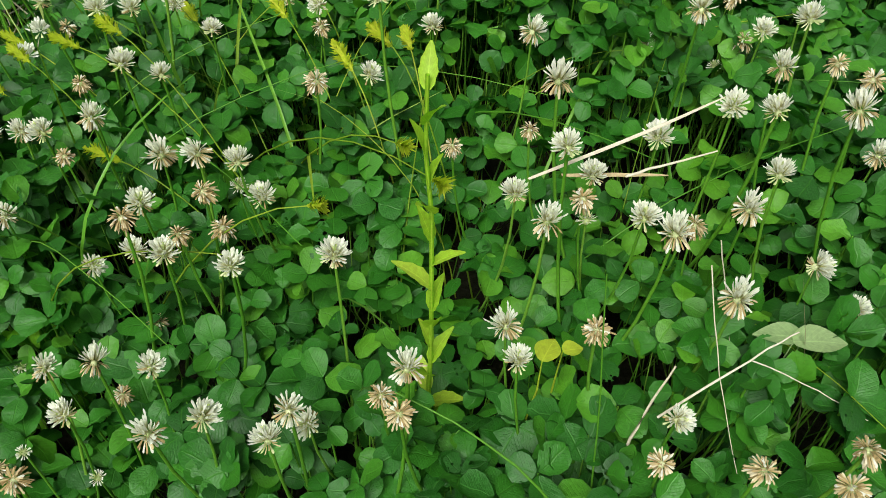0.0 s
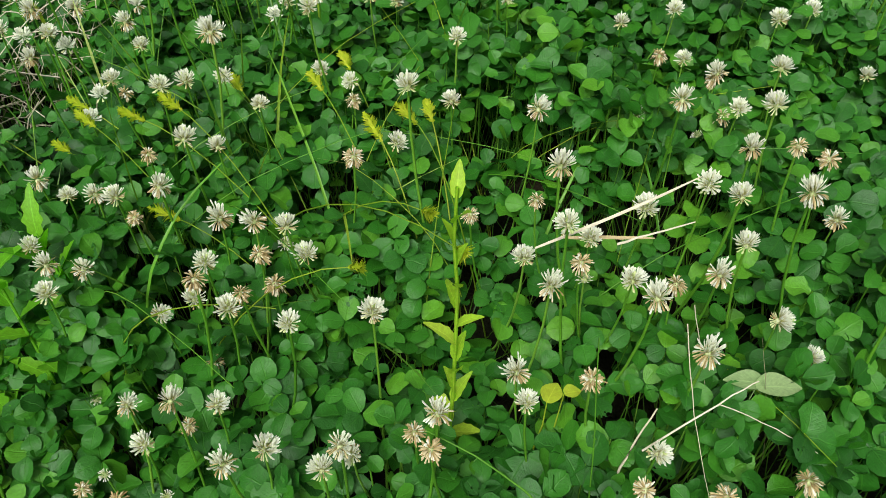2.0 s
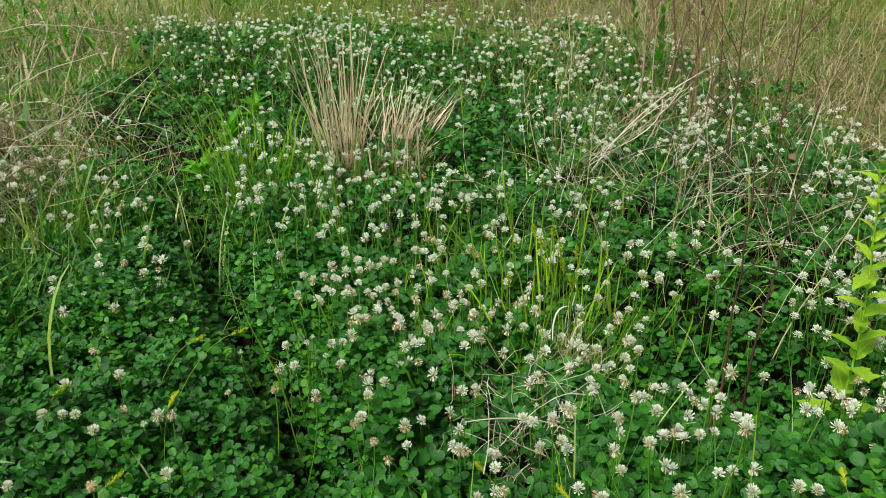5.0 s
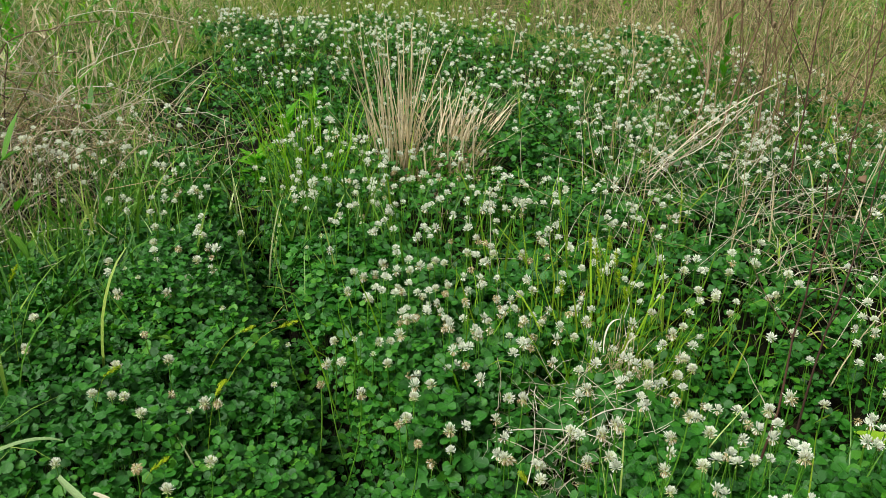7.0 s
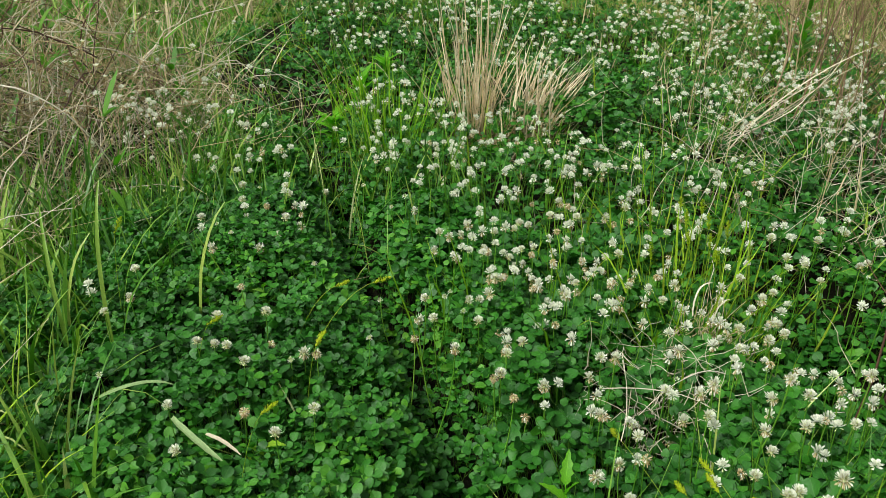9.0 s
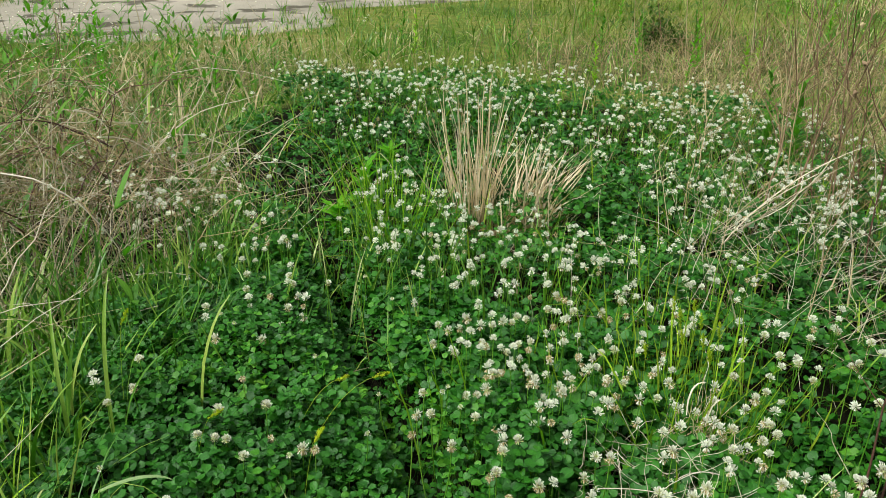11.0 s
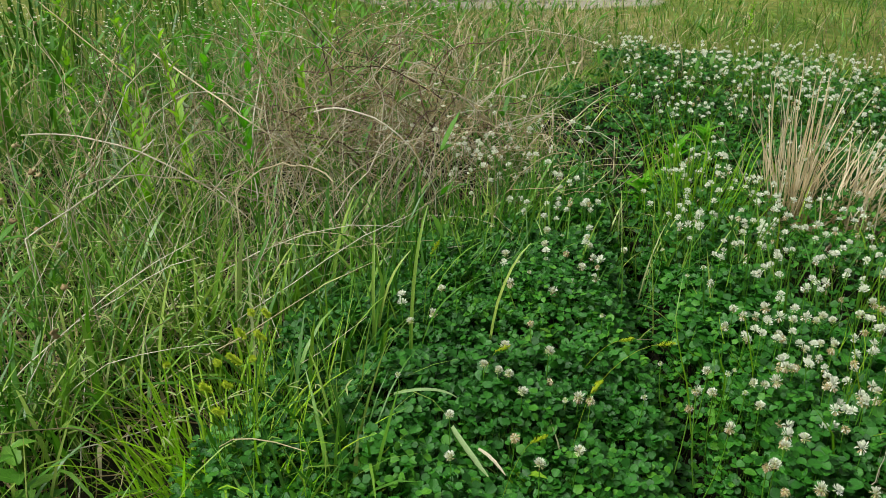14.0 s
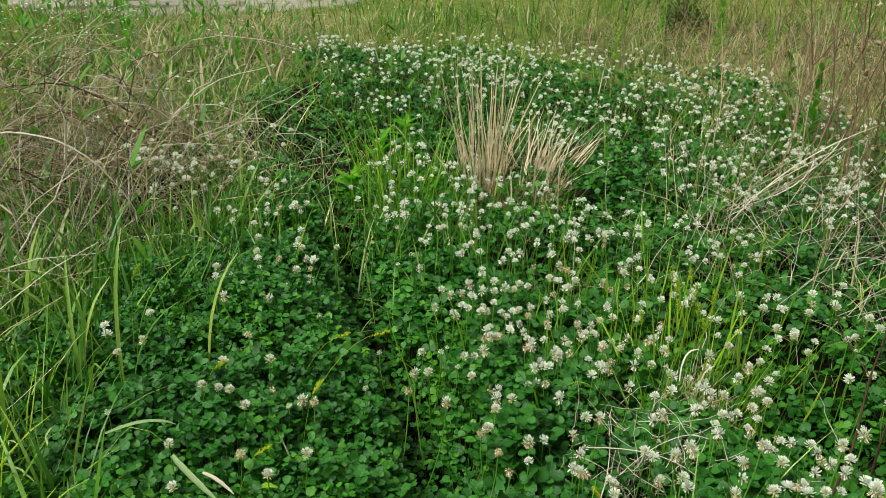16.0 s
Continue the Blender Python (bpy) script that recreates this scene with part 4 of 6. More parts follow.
def build_grass():
    g = np.random.default_rng(5)
    s = Soup()
    # meadow grass beside the clover, thinner where the dead stems lie
    x, y = scatter(15500, -4.6, -0.9, -1.3, 2.6, 301)
    heap = gauss(x, y, -2.5, 0.85, 0.45, 0.6)
    k = ~in_clover(x, y, 0.5) & (x < -0.5) & (value_noise(x, y, 2.2, 15) * 0.6 + value_noise(x, y, 8.5, 35) * 0.6 + g.random(len(x)) * 0.4 > 0.72 + 0.45 * heap + 0.7 * gauss(x, y, -2.0, -0.45, 0.2, 0.2) + 1.2 * gauss(x, y, -1.28, -0.14, 0.24, 0.22))
    x, y = x[k], y[k]
    n = len(x)
    tall = (0.42 + 0.68 * value_noise(x, y, 1.7, 25)) * (1 - 0.45 * gauss(x, y, -2.35, 0.65, 0.5, 0.6))
    dry = g.random(n) < 0.24 + 0.3 * (value_noise(x, y, 2.6, 36) > 0.6)
    for w, mat in ((~dry, 0), (dry, 1)):
        m = int(w.sum())
        blades(s, x[w], y[w], g.uniform(0.12, 0.46, m) * tall[w], 0.002 + 0.012 * g.random(m) ** 2.2, np.abs(g.normal(0.35, 0.42, m)), np.abs(g.normal(1.1, 0.8, m)), g, mat, 6)
    x, y = scatter(8000, -2.7, -0.95, -1.0, 0.75, 305)
    k = ~in_clover(x, y, 0.4) & (value_noise(x, y, 3.0, 28) * 0.6 + value_noise(x, y, 9.0, 37) * 0.5 + 0.4 * g.random(len(x)) > 0.68 + gauss(x, y, -1.33, -0.12, 0.22, 0.2))
    n = int(k.sum())
    blades(s, x[k], y[k], g.uniform(0.1, 0.36, n), 0.003 + 0.009 * g.random(n) ** 1.7, np.abs(g.normal(0.2, 0.25, n)), np.abs(g.normal(0.8, 0.6, n)), g, 0, 6)
    # short dense verge between the tangle and the track
    x, y = scatter(5000, -3.3, -1.9, 1.0, 2.5, 307)
    k = (track_gap(x, y) < 0.42) & ~in_clover(x, y, 0.2) & (value_noise(x, y, 8.0, 39) + 0.6 * g.random(5000) > 0.5)
    n = int(k.sum())
    blades(s, x[k], y[k], g.uniform(0.06, 0.2, n), 0.002 + 0.006 * g.random(n) ** 2, np.abs(g.normal(0.35, 0.3, n)), np.abs(g.normal(0.9, 0.6, n)), g, 0, 5)
    # the grass thins out over the edge of the clover
    x, y = scatter(5200, -2.2, -0.95, -0.5, 1.1, 306)
    rim = in_clover(x, y) & ~in_clover(x - 0.22, y - 0.1, 0.5) & (value_noise(x, y, 7.0, 38) + 0.6 * g.random(5200) > 0.72)
    n = int(rim.sum())
    blades(s, x[rim], y[rim], g.uniform(0.14, 0.34, n), 0.002 + 0.009 * g.random(n) ** 2.2, np.abs(g.normal(0.2, 0.25, n)), np.abs(g.normal(0.7, 0.6, n)), g, 0, 6)
    # thin blades among the clover at its edge
    x, y = scatter(1300, -2.1, -0.9, -0.4, 1.4, 302)
    k = in_clover(x, y) & (value_noise(x + 0.02, y, 2.0, 16) + 0.35 * g.random(1300) > np.clip(0.5 + (x + 0.55 * (1 - y) + 1.45) * 0.8, 0.3, 1.2))
    n = int(k.sum())
    blades(s, x[k], y[k], g.uniform(0.14, 0.34, n), g.uniform(0.002, 0.006, n), np.abs(g.normal(0.12, 0.15, n)), np.abs(g.normal(0.5, 0.4, n)), g, 0, 6)
    # fine blades through the sedges in front
    x, y = clump(110, -0.3, 0.62, 0.13, 0.14, g)
    blades(s, x, y, g.uniform(0.16, 0.34, 110), g.uniform(0.001, 0.0032, 110), np.abs(g.normal(0.5, 0.3, 110)), np.abs(g.normal(0.5, 0.4, 110)), g, 0, 7)
    # thinly through the back of the clover
    x, y = scatter(420, -3.2, 0.9, 1.1, 3.6, 303)
    n = len(x)
    blades(s, x, y, g.uniform(0.14, 0.34, n), g.uniform(0.002, 0.005, n), np.abs(g.normal(0.15, 0.2, n)), np.abs(g.normal(0.6, 0.5, n)), g, 0, 5)
    for n, mat in ((1200, 2), (800, 0), (520, 1)):
        x, y = scatter(n, -2.9, 1.2, 1.35, 3.4, 310 + mat)
        x, y = x[in_clover(x, y)], y[in_clover(x, y)]
        n = len(x)
        blades(s, x, y, g.uniform(0.14, 0.32, n), g.uniform(0.002, 0.006, n), np.abs(g.normal(0.45, 0.4, n)), np.abs(g.normal(0.9, 0.7, n)), g, mat, 5)
    thing("meadow_grass", s, [GRASS, STRAW, SEDGE], "long green meadow grass beside the clover", "grass", kind="stuff")
    # shorter turf out to the river and the trees
    s = Soup()
    r, a = 3.0 + 12 * g.random(64000) ** 1.15, g.uniform(radians(85), radians(175), 64000)
    x, y = r * np.cos(a), r * np.sin(a) - 0.3
    r2, a2 = 1.2 + 6 * g.random(16000) ** 1.3, g.uniform(radians(-185), radians(88), 16000)
    x, y = np.r_[x, r2 * np.cos(a2) + 0.3], np.r_[y, r2 * np.sin(a2) + 0.5]
    bare = np.full(len(x), 9.0)
    for cx, cy, ang, ra, rb in BARE:
        lx, ly, c, sn = x - cx, y - cy, math.cos(radians(ang)), math.sin(radians(ang))
        bare = np.minimum(bare, ((lx * c + ly * sn) / ra) ** 2 + ((-lx * sn + ly * c) / rb) ** 2)
    bare += (value_noise(x, y, 1.2, 17) - 0.5) * 0.9 + (value_noise(x, y, 4.5, 40) - 0.5) * 0.7
    wet = np.hypot((x - LAKE[0]) / LAKE[2], (y - LAKE[1]) / LAKE[3])
    k = ~in_clover(x, y) & (bare > 1.0) & (wet > 1.0) & (value_noise(x, y, 1.1, 18) + g.random(len(x)) * 0.7 > 0.4 + 0.12 * np.exp(-(((x - 0.3) / 1.9) ** 4 + ((y - 3.9) / 1.2) ** 4)))
    x, y = x[k], y[k]
    n = len(x)
    rr = np.hypot(x, y)
    tall = (0.35 + 0.9 * value_noise(x, y, 0.8, 19) ** 1.5 + 0.5 * (value_noise(x, y, 2.5, 26) > 0.72)) * np.where(rr > 10.5, 1.4, 1.0)
    kindof = value_noise(x, y, 0.55, 27) + g.normal(0, 0.16, n)
    for w, mat in ((kindof < 0.55, 0), ((kindof >= 0.55) & (kindof < 0.86), 1), (kindof >= 0.86, 2)):
        m = int(w.sum())
        blades(s, x[w], y[w], g.uniform(0.05, 0.2, m) * tall[w], g.uniform(0.004, 0.008, m) * (0.6 + rr[w] * 0.1), np.abs(g.normal(0.6 if mat == 2 else 0.35, 0.4, m)), np.abs(g.normal(0.8, 0.6, m)), g, mat, 3)
    thing("far_grass", s, [GRASS_DULL, GRASS, STRAW], "patchy dull green and yellowing turf towards the river", "grass", kind="stuff")


build_grass()


def grass_tuft(name, cx, cy, n, height, spread, mat, label, lean=0.25, bend=0.35, width=0.004, seed=0, wild=0.001, toward=None):
    g = np.random.default_rng(seed)
    root = holder(name, (cx, cy, float(ground_z(cx, cy))), label, "grass tuft")
    x, y = clump(n, 0, 0, spread, spread, g)
    az = np.arctan2(y, x) + g.normal(0, 0.6, n) if toward is None else g.normal(toward, 0.9, n)
    p = arcs(np.stack([x, y, 0 * x], 1), az, (0.3 + 0.7 * g.random(n) ** 1.6) * height, np.abs(g.normal(lean, lean * 0.7, n)), g.normal(bend, 0.35, n), 7)
    p = wobble(p, wild, seed)
    for i in range(n):
        s = Soup()
        ribbon(s, p[i:i + 1], g.uniform(0.5, 1.2) * width, az[i:i + 1] + g.normal(0, 0.6), 0)
        part("blade", s, root, [mat])
    return root


grass_tuft("dry_grass_tuft", -1.56, 1.74, 150, 0.6, 0.032, DRY_TUFT, "upright dead straw-coloured grass tuft among clover", 0.16, 0.2, 0.0042, 1, 0.004)
grass_tuft("dry_grass_tuft", -1.49, 1.78, 220, 0.22, 0.07, DRY_TUFT, "low matted dead grass tuft among clover", 0.7, 0.6, 0.0045, 21, 0.004)
grass_tuft("dry_grass_tuft", -1.43, 1.82, 290, 0.4, 0.05, DRY_TUFT, "broad pale dead grass tuft leaning over the clover", 0.38, 0.35, 0.005, 2, 0.004, 0.75)
grass_tuft("green_grass_tuft", -1.69, 1.47, 130, 0.44, 0.075, WEED, "light green grass tuft standing in the clover", 0.15, 0.45, 0.0045, 3, 0.003)
grass_tuft("green_grass_tuft", -1.9, 1.42, 40, 0.26, 0.06, SEDGE, "arching light green grass tuft beside the track", 0.5, 0.9, 0.006, 22, 0.003)
grass_tuft("green_grass_tuft", -0.58, 1.08, 90, 0.34, 0.07, LIME, "bright yellow-green grass tuft in the clover", 0.16, 0.4, 0.005, 24, 0.003)
grass_tuft("green_grass_tuft", -0.64, 1.15, 120, 0.38, 0.11, SEDGE, "yellow-green grass tuft in the clover", 0.13, 0.35, 0.0048, 4, 0.004)
grass_tuft("green_grass_tuft", -0.84, 0.98, 50, 0.34, 0.13, WEED, "loose green grass tuft in the clover", 0.16, 0.4, 0.0045, 5, 0.004)
grass_tuft("green_grass_tuft", -0.78, 1.36, 60, 0.36, 0.14, WEED, "loose green grass tuft in the clover", 0.16, 0.4, 0.0042, 7, 0.004)
grass_tuft("green_grass_tuft", -0.5, 1.22, 40, 0.34, 0.1, SEDGE, "yellow-green grass tuft in the clover", 0.16, 0.4, 0.004, 11, 0.004)
grass_tuft("green_grass_tuft", -1.0, 1.62, 40, 0.32, 0.12, GRASS, "thin green grass tuft in the clover", 0.3, 0.6, 0.004, 12, 0.004)
grass_tuft("sedge_tuft", -1.34, -0.07, 250, 0.33, 0.085, LIME, "bright yellow-green sedge tuft at the clover's edge", 0.25, 0.55, 0.005, 6, 0.003)
grass_tuft("sedge_tuft", -1.24, -0.1, 130, 0.26, 0.08, LIME, "low yellow-green sedge tuft at the clover's edge", 0.35, 0.6, 0.0045, 16, 0.003)
grass_tuft("tall_sedge_tuft", -3.45, -0.16, 46, 0.75, 0.1, GRASS, "tall broad-bladed green sedge tuft in the meadow", 0.14, 0.3, 0.016, 18)
grass_tuft("tall_sedge_tuft", -4.7, 0.1, 70, 1.0, 0.16, REED, "tall broad-bladed green sedge tuft", 0.1, 0.25, 0.016, 8)
grass_tuft("tall_sedge_tuft", -5.6, 0.9, 60, 0.9, 0.2, REED, "tall broad-bladed green sedge tuft", 0.12, 0.25, 0.014, 9)
grass_tuft("tall_sedge_tuft", -7.6, 1.5, 70, 0.9, 0.3, REED, "tall broad-bladed green sedge tuft near the water", 0.1, 0.25, 0.016, 10)


# ---- dead stems ----
def strands(soup, n, cx, cy, rx, ry, length, lean, bend, radius, g, mat, kink=0.0025, dz=(0.0, 0.05), k=7, az0=None, heap=False, clear=False):
    x, y = clump(n, cx, cy, rx, ry, g)
    az = g.uniform(0, 6.283, n) if az0 is None else g.normal(az0[0], az0[1], n)
    if clear:
        k2 = ~in_clover(x + 0.16, y - 0.1) & ~in_clover(x, y)
        x, y, az, n = x[k2], y[k2], az[k2], int(k2.sum())
    base = on_ground(x, y)
    base[:, 2] += g.uniform(dz[0], dz[1], n)
    if heap:
        base[:, 2] += g.uniform(0.15, 1.0, n) * (0.46 * gauss(x, y, -2.6, 0.7, 0.36, 0.36) + 0.36 * gauss(x, y, -2.56, 1.12, 0.28, 0.28))
    p = arcs(base, az, g.uniform(*length, n), np.abs(g.normal(lean[0], lean[1], n)), g.normal(bend[0], bend[1], n), k, 1.2)
    p = wobble(p, np.full(n, kink), int(g.integers(1000)))
    p[:, :, 2] = np.maximum(p[:, :, 2], ground_z(p[:, :, 0], p[:, :, 1]) + 0.004)
    tubes(soup, p, g.uniform(*radius, n), mat, 3)


def build_tangle():
    g = np.random.default_rng(9)
    s = Soup()
    strands(s, 230, -2.6, 0.72, 0.25, 0.26, (0.12, 0.5), (1.0, 0.5), (1.0, 0.8), (0.0008, 0.0019), g, 0, kink=0.007, heap=True)
    strands(s, 200, -2.56, 1.1, 0.17, 0.18, (0.1, 0.34), (1.0, 0.5), (1.1, 0.8), (0.0008, 0.0018), g, 0, kink=0.007, heap=True)
    strands(s, 150, -2.52, 0.9, 0.3, 0.35, (0.15, 0.5), (1.0, 0.5), (1.0, 0.8), (0.0009, 0.002), g, 2, kink=0.007, heap=True)
    strands(s, 130, -2.55, 0.8, 0.36, 0.4, (0.2, 0.6), (0.8, 0.5), (0.9, 0.7), (0.001, 0.0022), g, 1, kink=0.006, heap=True)
    strands(s, 70, -2.5, 0.85, 0.32, 0.36, (0.25, 0.6), (1.0, 0.5), (1.3, 0.8), (0.0018, 0.003), g, 3, kink=0.01, heap=True, k=10, clear=True)
    strands(s, 90, -2.52, 0.9, 0.26, 0.34, (0.2, 0.55), (1.0, 0.5), (1.2, 0.8), (0.0018, 0.003), g, 4, kink=0.01, heap=True, k=10, clear=True)
    strands(s, 70, -2.52, 0.9, 0.26, 0.34, (0.2, 0.55), (1.0, 0.5), (1.2, 0.8), (0.0016, 0.0028), g, 0, kink=0.01, heap=True, k=10, clear=True)
    strands(s, 60, -2.5, 0.85, 0.32, 0.36, (0.3, 0.7), (0.9, 0.5), (1.3, 0.8), (0.0016, 0.0024), g, 2, kink=0.01, heap=True, k=10, clear=True)
    strands(s, 110, -2.35, 0.9, 0.16, 0.22, (0.15, 0.45), (0.6, 0.4), (0.8, 0.7), (0.0008, 0.0018), g, 3, kink=0.006)
    strands(s, 340, -1.95, -0.3, 0.35, 0.3, (0.1, 0.4), (1.2, 0.3), (0.2, 0.4), (0.0009, 0.002), g, 0, kink=0.004, clear=True)
    strands(s, 90, -2.5, 0.8, 0.4, 0.45, (0.35, 0.8), (0.7, 0.4), (1.4, 0.7), (0.0012, 0.0024), g, 3, kink=0.008, heap=True, clear=True)
    strands(s, 170, -2.1, 0.15, 0.4, 0.4, (0.3, 0.75), (0.7, 0.4), (0.4, 0.6), (0.001, 0.0021), g, 2, kink=0.005, clear=True)
    strands(s, 110, -2.0, 0.2, 0.45, 0.4, (0.25, 0.7), (0.8, 0.4), (0.3, 0.5), (0.001, 0.002), g, 3, kink=0.005, clear=True)
    strands(s, 150, -1.9, 0.4, 0.3, 0.3, (0.15, 0.45), (0.6, 0.4), (0.5, 0.6), (0.0008, 0.0016), g, 1, kink=0.005, clear=True)
    strands(s, 120, -3.0, 0.3, 0.5, 0.6, (0.4, 0.8), (0.5, 0.4), (0.8, 0.7), (0.0012, 0.0024), g, 1, kink=0.005, clear=True)
    thing("dead_stem_tangle", s, [DEAD, GREY, STRAW, BLEACHED, RUSSET], "mound of tangled brown and grey dead stems", "dead stems", kind="stuff")
    s = Soup()
    strands(s, 300, -0.7, 3.0, 0.4, 0.35, (0.15, 0.5), (0.7, 0.4), (0.9, 0.6), (0.0006, 0.0015), g, 0, kink=0.005)
    strands(s, 900, 0.4, 3.1, 0.8, 0.4, (0.12, 0.4), (0.9, 0.5), (0.9, 0.7), (0.0006, 0.0018), g, 0, kink=0.005)
    strands(s, 150, 0.66, 1.57, 0.08, 0.1, (0.1, 0.26), (1.1, 0.4), (0.3, 0.5), (0.0009, 0.0024), g, 4, kink=0.003, dz=(0.08, 0.2))
    strands(s, 900, -1.6, 4.6, 0.9, 0.6, (0.2, 0.5), (0.6, 0.4), (0.8, 0.6), (0.0008, 0.002), g, 0)
    strands(s, 170, -0.52, 0.84, 0.065, 0.065, (0.05, 0.16), (1.2, 0.4), (0.6, 0.8), (0.0005, 0.0012), g, 4, kink=0.003, dz=(0.07, 0.15))
    strands(s, 60, -0.55, 0.83, 0.07, 0.07, (0.04, 0.12), (1.2, 0.4), (0.6, 0.8), (0.0005, 0.001), g, 2, kink=0.003, dz=(0.06, 0.14))
    strands(s, 60, -0.52, 1.03, 0.035, 0.035, (0.05, 0.12), (0.9, 0.4), (0.5, 0.6), (0.0008, 0.0016), g, 1, dz=(0.08, 0.16))
    strands(s, 500, -4.0, 2.95, 0.6, 0.4, (0.1, 0.35), (1.0, 0.4), (0.4, 0.5), (0.001, 0.0025), g, 1)
    strands(s, 260, 0.7, 2.4, 0.3, 0.2, (0.12, 0.35), (1.1, 0.4), (0.6, 0.6), (0.0008, 0.002), g, 1, kink=0.004)
    # flat dry blades lying about
    for n, cx, cy, rx, ry in ((420, 0.5, 2.4, 0.5, 0.2), (380, 0.7, 3.0, 0.7, 0.35), (800, -0.1, 3.7, 0.7, 0.45), (300, -1.2, 3.9, 0.6, 0.4), (450, -1.8, 4.7, 0.9, 0.6), (150, -0.6, 2.5, 0.35, 0.3)):
        for share, mat, lean in ((0.35, 1, 1.1), (0.45, 0, 1.0), (1.3, 3, 0.4)):
            m = int(n * share)
            x, y = clump(m, cx, cy, rx, ry, g)
            blades(s, x, y, g.uniform(0.08, 0.3, m), g.uniform(0.002, 0.0045, m), np.abs(g.normal(lean, 0.45, m)), np.abs(g.normal(0.9, 0.6, m)), g, mat, 5)
    # dry stalks lying and leaning through the back of the clover
    for n, cx, cy, rx, ry in ((130, -0.45, 1.85, 0.22, 0.25), (90, 0.05, 1.8, 0.3, 0.22), (50, 0.7, 1.8, 0.25, 0.2), (24, -0.75, 1.5, 0.15, 0.2), (60, -0.7, 2.1, 0.15, 0.2)):
        strands(s, n, cx, cy, rx, ry, (0.12, 0.4), (0.8, 0.4), (0.5, 0.7), (0.0006, 0.0016), g, 4, kink=0.006, dz=(0.02, 0.15))
        strands(s, n // 3, cx, cy, rx, ry, (0.12, 0.4), (0.7, 0.4), (0.6, 0.7), (0.0005, 0.0013), g, 0, kink=0.006, dz=(0.02, 0.15))
    x, y = clump(160, -2.0, -0.45, 0.2, 0.22, g)
    blades(s, x, y, g.uniform(0.08, 0.25, 160), g.uniform(0.004, 0.01, 160), np.abs(g.normal(1.3, 0.2, 160)), np.abs(g.normal(0.2, 0.3, 160)), g, 0, 5)
    thing("dead_grass_litter", s, [DEAD, STRAW, GREY, GRASS_DULL, BLEACHED], "matted dead grass and thin brown weed stalks", "dead grass", kind="stuff")


build_tangle()


# ---- reeds, shrubs and the far side ----
def build_reeds():
    g = np.random.default_rng(13)
    s = Soup()
    n = 12000
    a = g.uniform(radians(92), radians(152), n)
    r = 11.4 + np.abs(g.normal(0, 2.2, n))
    r = r + 1.6 * (value_noise(a * 6, r * 0.2, 1.0, 23) - 0.3)
    x, y = r * np.cos(a), r * np.sin(a)
    wet = np.hypot((x - LAKE[0]) / LAKE[2], (y - LAKE[1]) / LAKE[3])
    k = (wet > 0.98) & (value_noise(x, y, 0.9, 20) + 0.5 * g.random(n) > 0.5)
    x, y = x[k], y[k]
    n = len(x)
    high = 0.45 + 1.3 * value_noise(x, y, 0.6, 24) * np.clip((np.hypot(x, y) - 11.5) / 2.5, 0.25, 1)
    pale = g.random(n) < 0.04 + 0.2 * (value_noise(x, y, 0.8, 29) > 0.6)
    for w, mat in ((~pale, 0), (pale, 1)):
        m = int(w.sum())
        blades(s, x[w], y[w], g.uniform(0.5, 1.0, m) * high[w], g.uniform(0.008, 0.02, m), np.abs(g.normal(0.08, 0.14, m)), np.abs(g.normal(0.5, 0.5, m)), g, mat, 5)
    thing("reeds", s, [REED, STRAW], "tall green reed bed with dry stalks by the river", "reeds", kind="stuff")


build_reeds()


def leafy_bush(name, cx, cy, rad, height, n, mat, label, seed, leaf=0.05):
    """A shrub: bent limbs from the ground and a crown of single leaves with an uneven outline."""
    g = np.random.default_rng(seed)
    root = holder(name, (cx, cy, float(ground_z(cx, cy))), label, "shrub")
    m = 12
    az = g.uniform(0, 6.28, m)
    p = wobble(arcs(np.zeros((m, 3)), az, g.uniform(0.6, 1.0, m) * height, np.abs(g.normal(0.35, 0.2, m)), g.normal(0.2, 0.3, m), 7), np.full(m, 0.03 * min(1.0, height)), seed)
    for i in range(m):
        limb = Soup()
        tubes(limb, p[i:i + 1], 0.006 + 0.011 * min(1.0, height), 0, 4)
        part("limb", limb, root, [RUSSET])
    crown = Soup()
    i, j = g.integers(m, size=n), g.integers(2, 7, size=n)
    c = p[i, j] + g.normal(0, rad * 0.22, (n, 3))
    c[:, 2] = np.abs(c[:, 2])
    az = g.uniform(0, 6.28, n)
    q = arcs(c, az, g.uniform(0.6, 1.2, n) * leaf, g.uniform(0.4, 1.8, n), g.normal(0.4, 0.3, n), 4)
    ribbon(crown, q, leaf * 0.4, az, 0)
    part("crown", crown, root, [mat])
    return root


leafy_bush("shrub", -10.9, 4.5, 0.9, 1.0, 2600, REED, "leafy green shrub at the water's edge", 41, 0.1)
leafy_bush("shrub", -10.2, 5.4, 1.0, 1.5, 3400, SHRUB, "dense dark green shrub beside the reeds", 42, 0.12)
for bx, by, bh, bs in ((-13.5, 12.5, 3.0, 43), (-10.5, 14.0, 3.0, 44), (-7.5, 15.2, 2.6, 45), (-4.2, 15.8, 2.6, 46), (-15.5, 10.0, 3.2, 47), (-0.8, 15.5, 2.4, 48)):
    leafy_bush("shrub", bx, by, 2.0, bh, 1300, SHRUB, "dark green shrub behind the far turf", bs, 0.22)
gb = np.random.default_rng(404)
for i in range(14):
    ba, br = radians(95 + 3.1 * i + gb.uniform(-1, 1)), gb.uniform(10.8, 12.0)
    leafy_bush("low_shrub", br * math.cos(ba), br * math.sin(ba), gb.uniform(0.6, 1.2), gb.uniform(0.25, 0.6), 600, (REED, GRASS_DULL, SHRUB)[i % 3], "low green weed thicket in front of the reeds", 410 + i, 0.06)
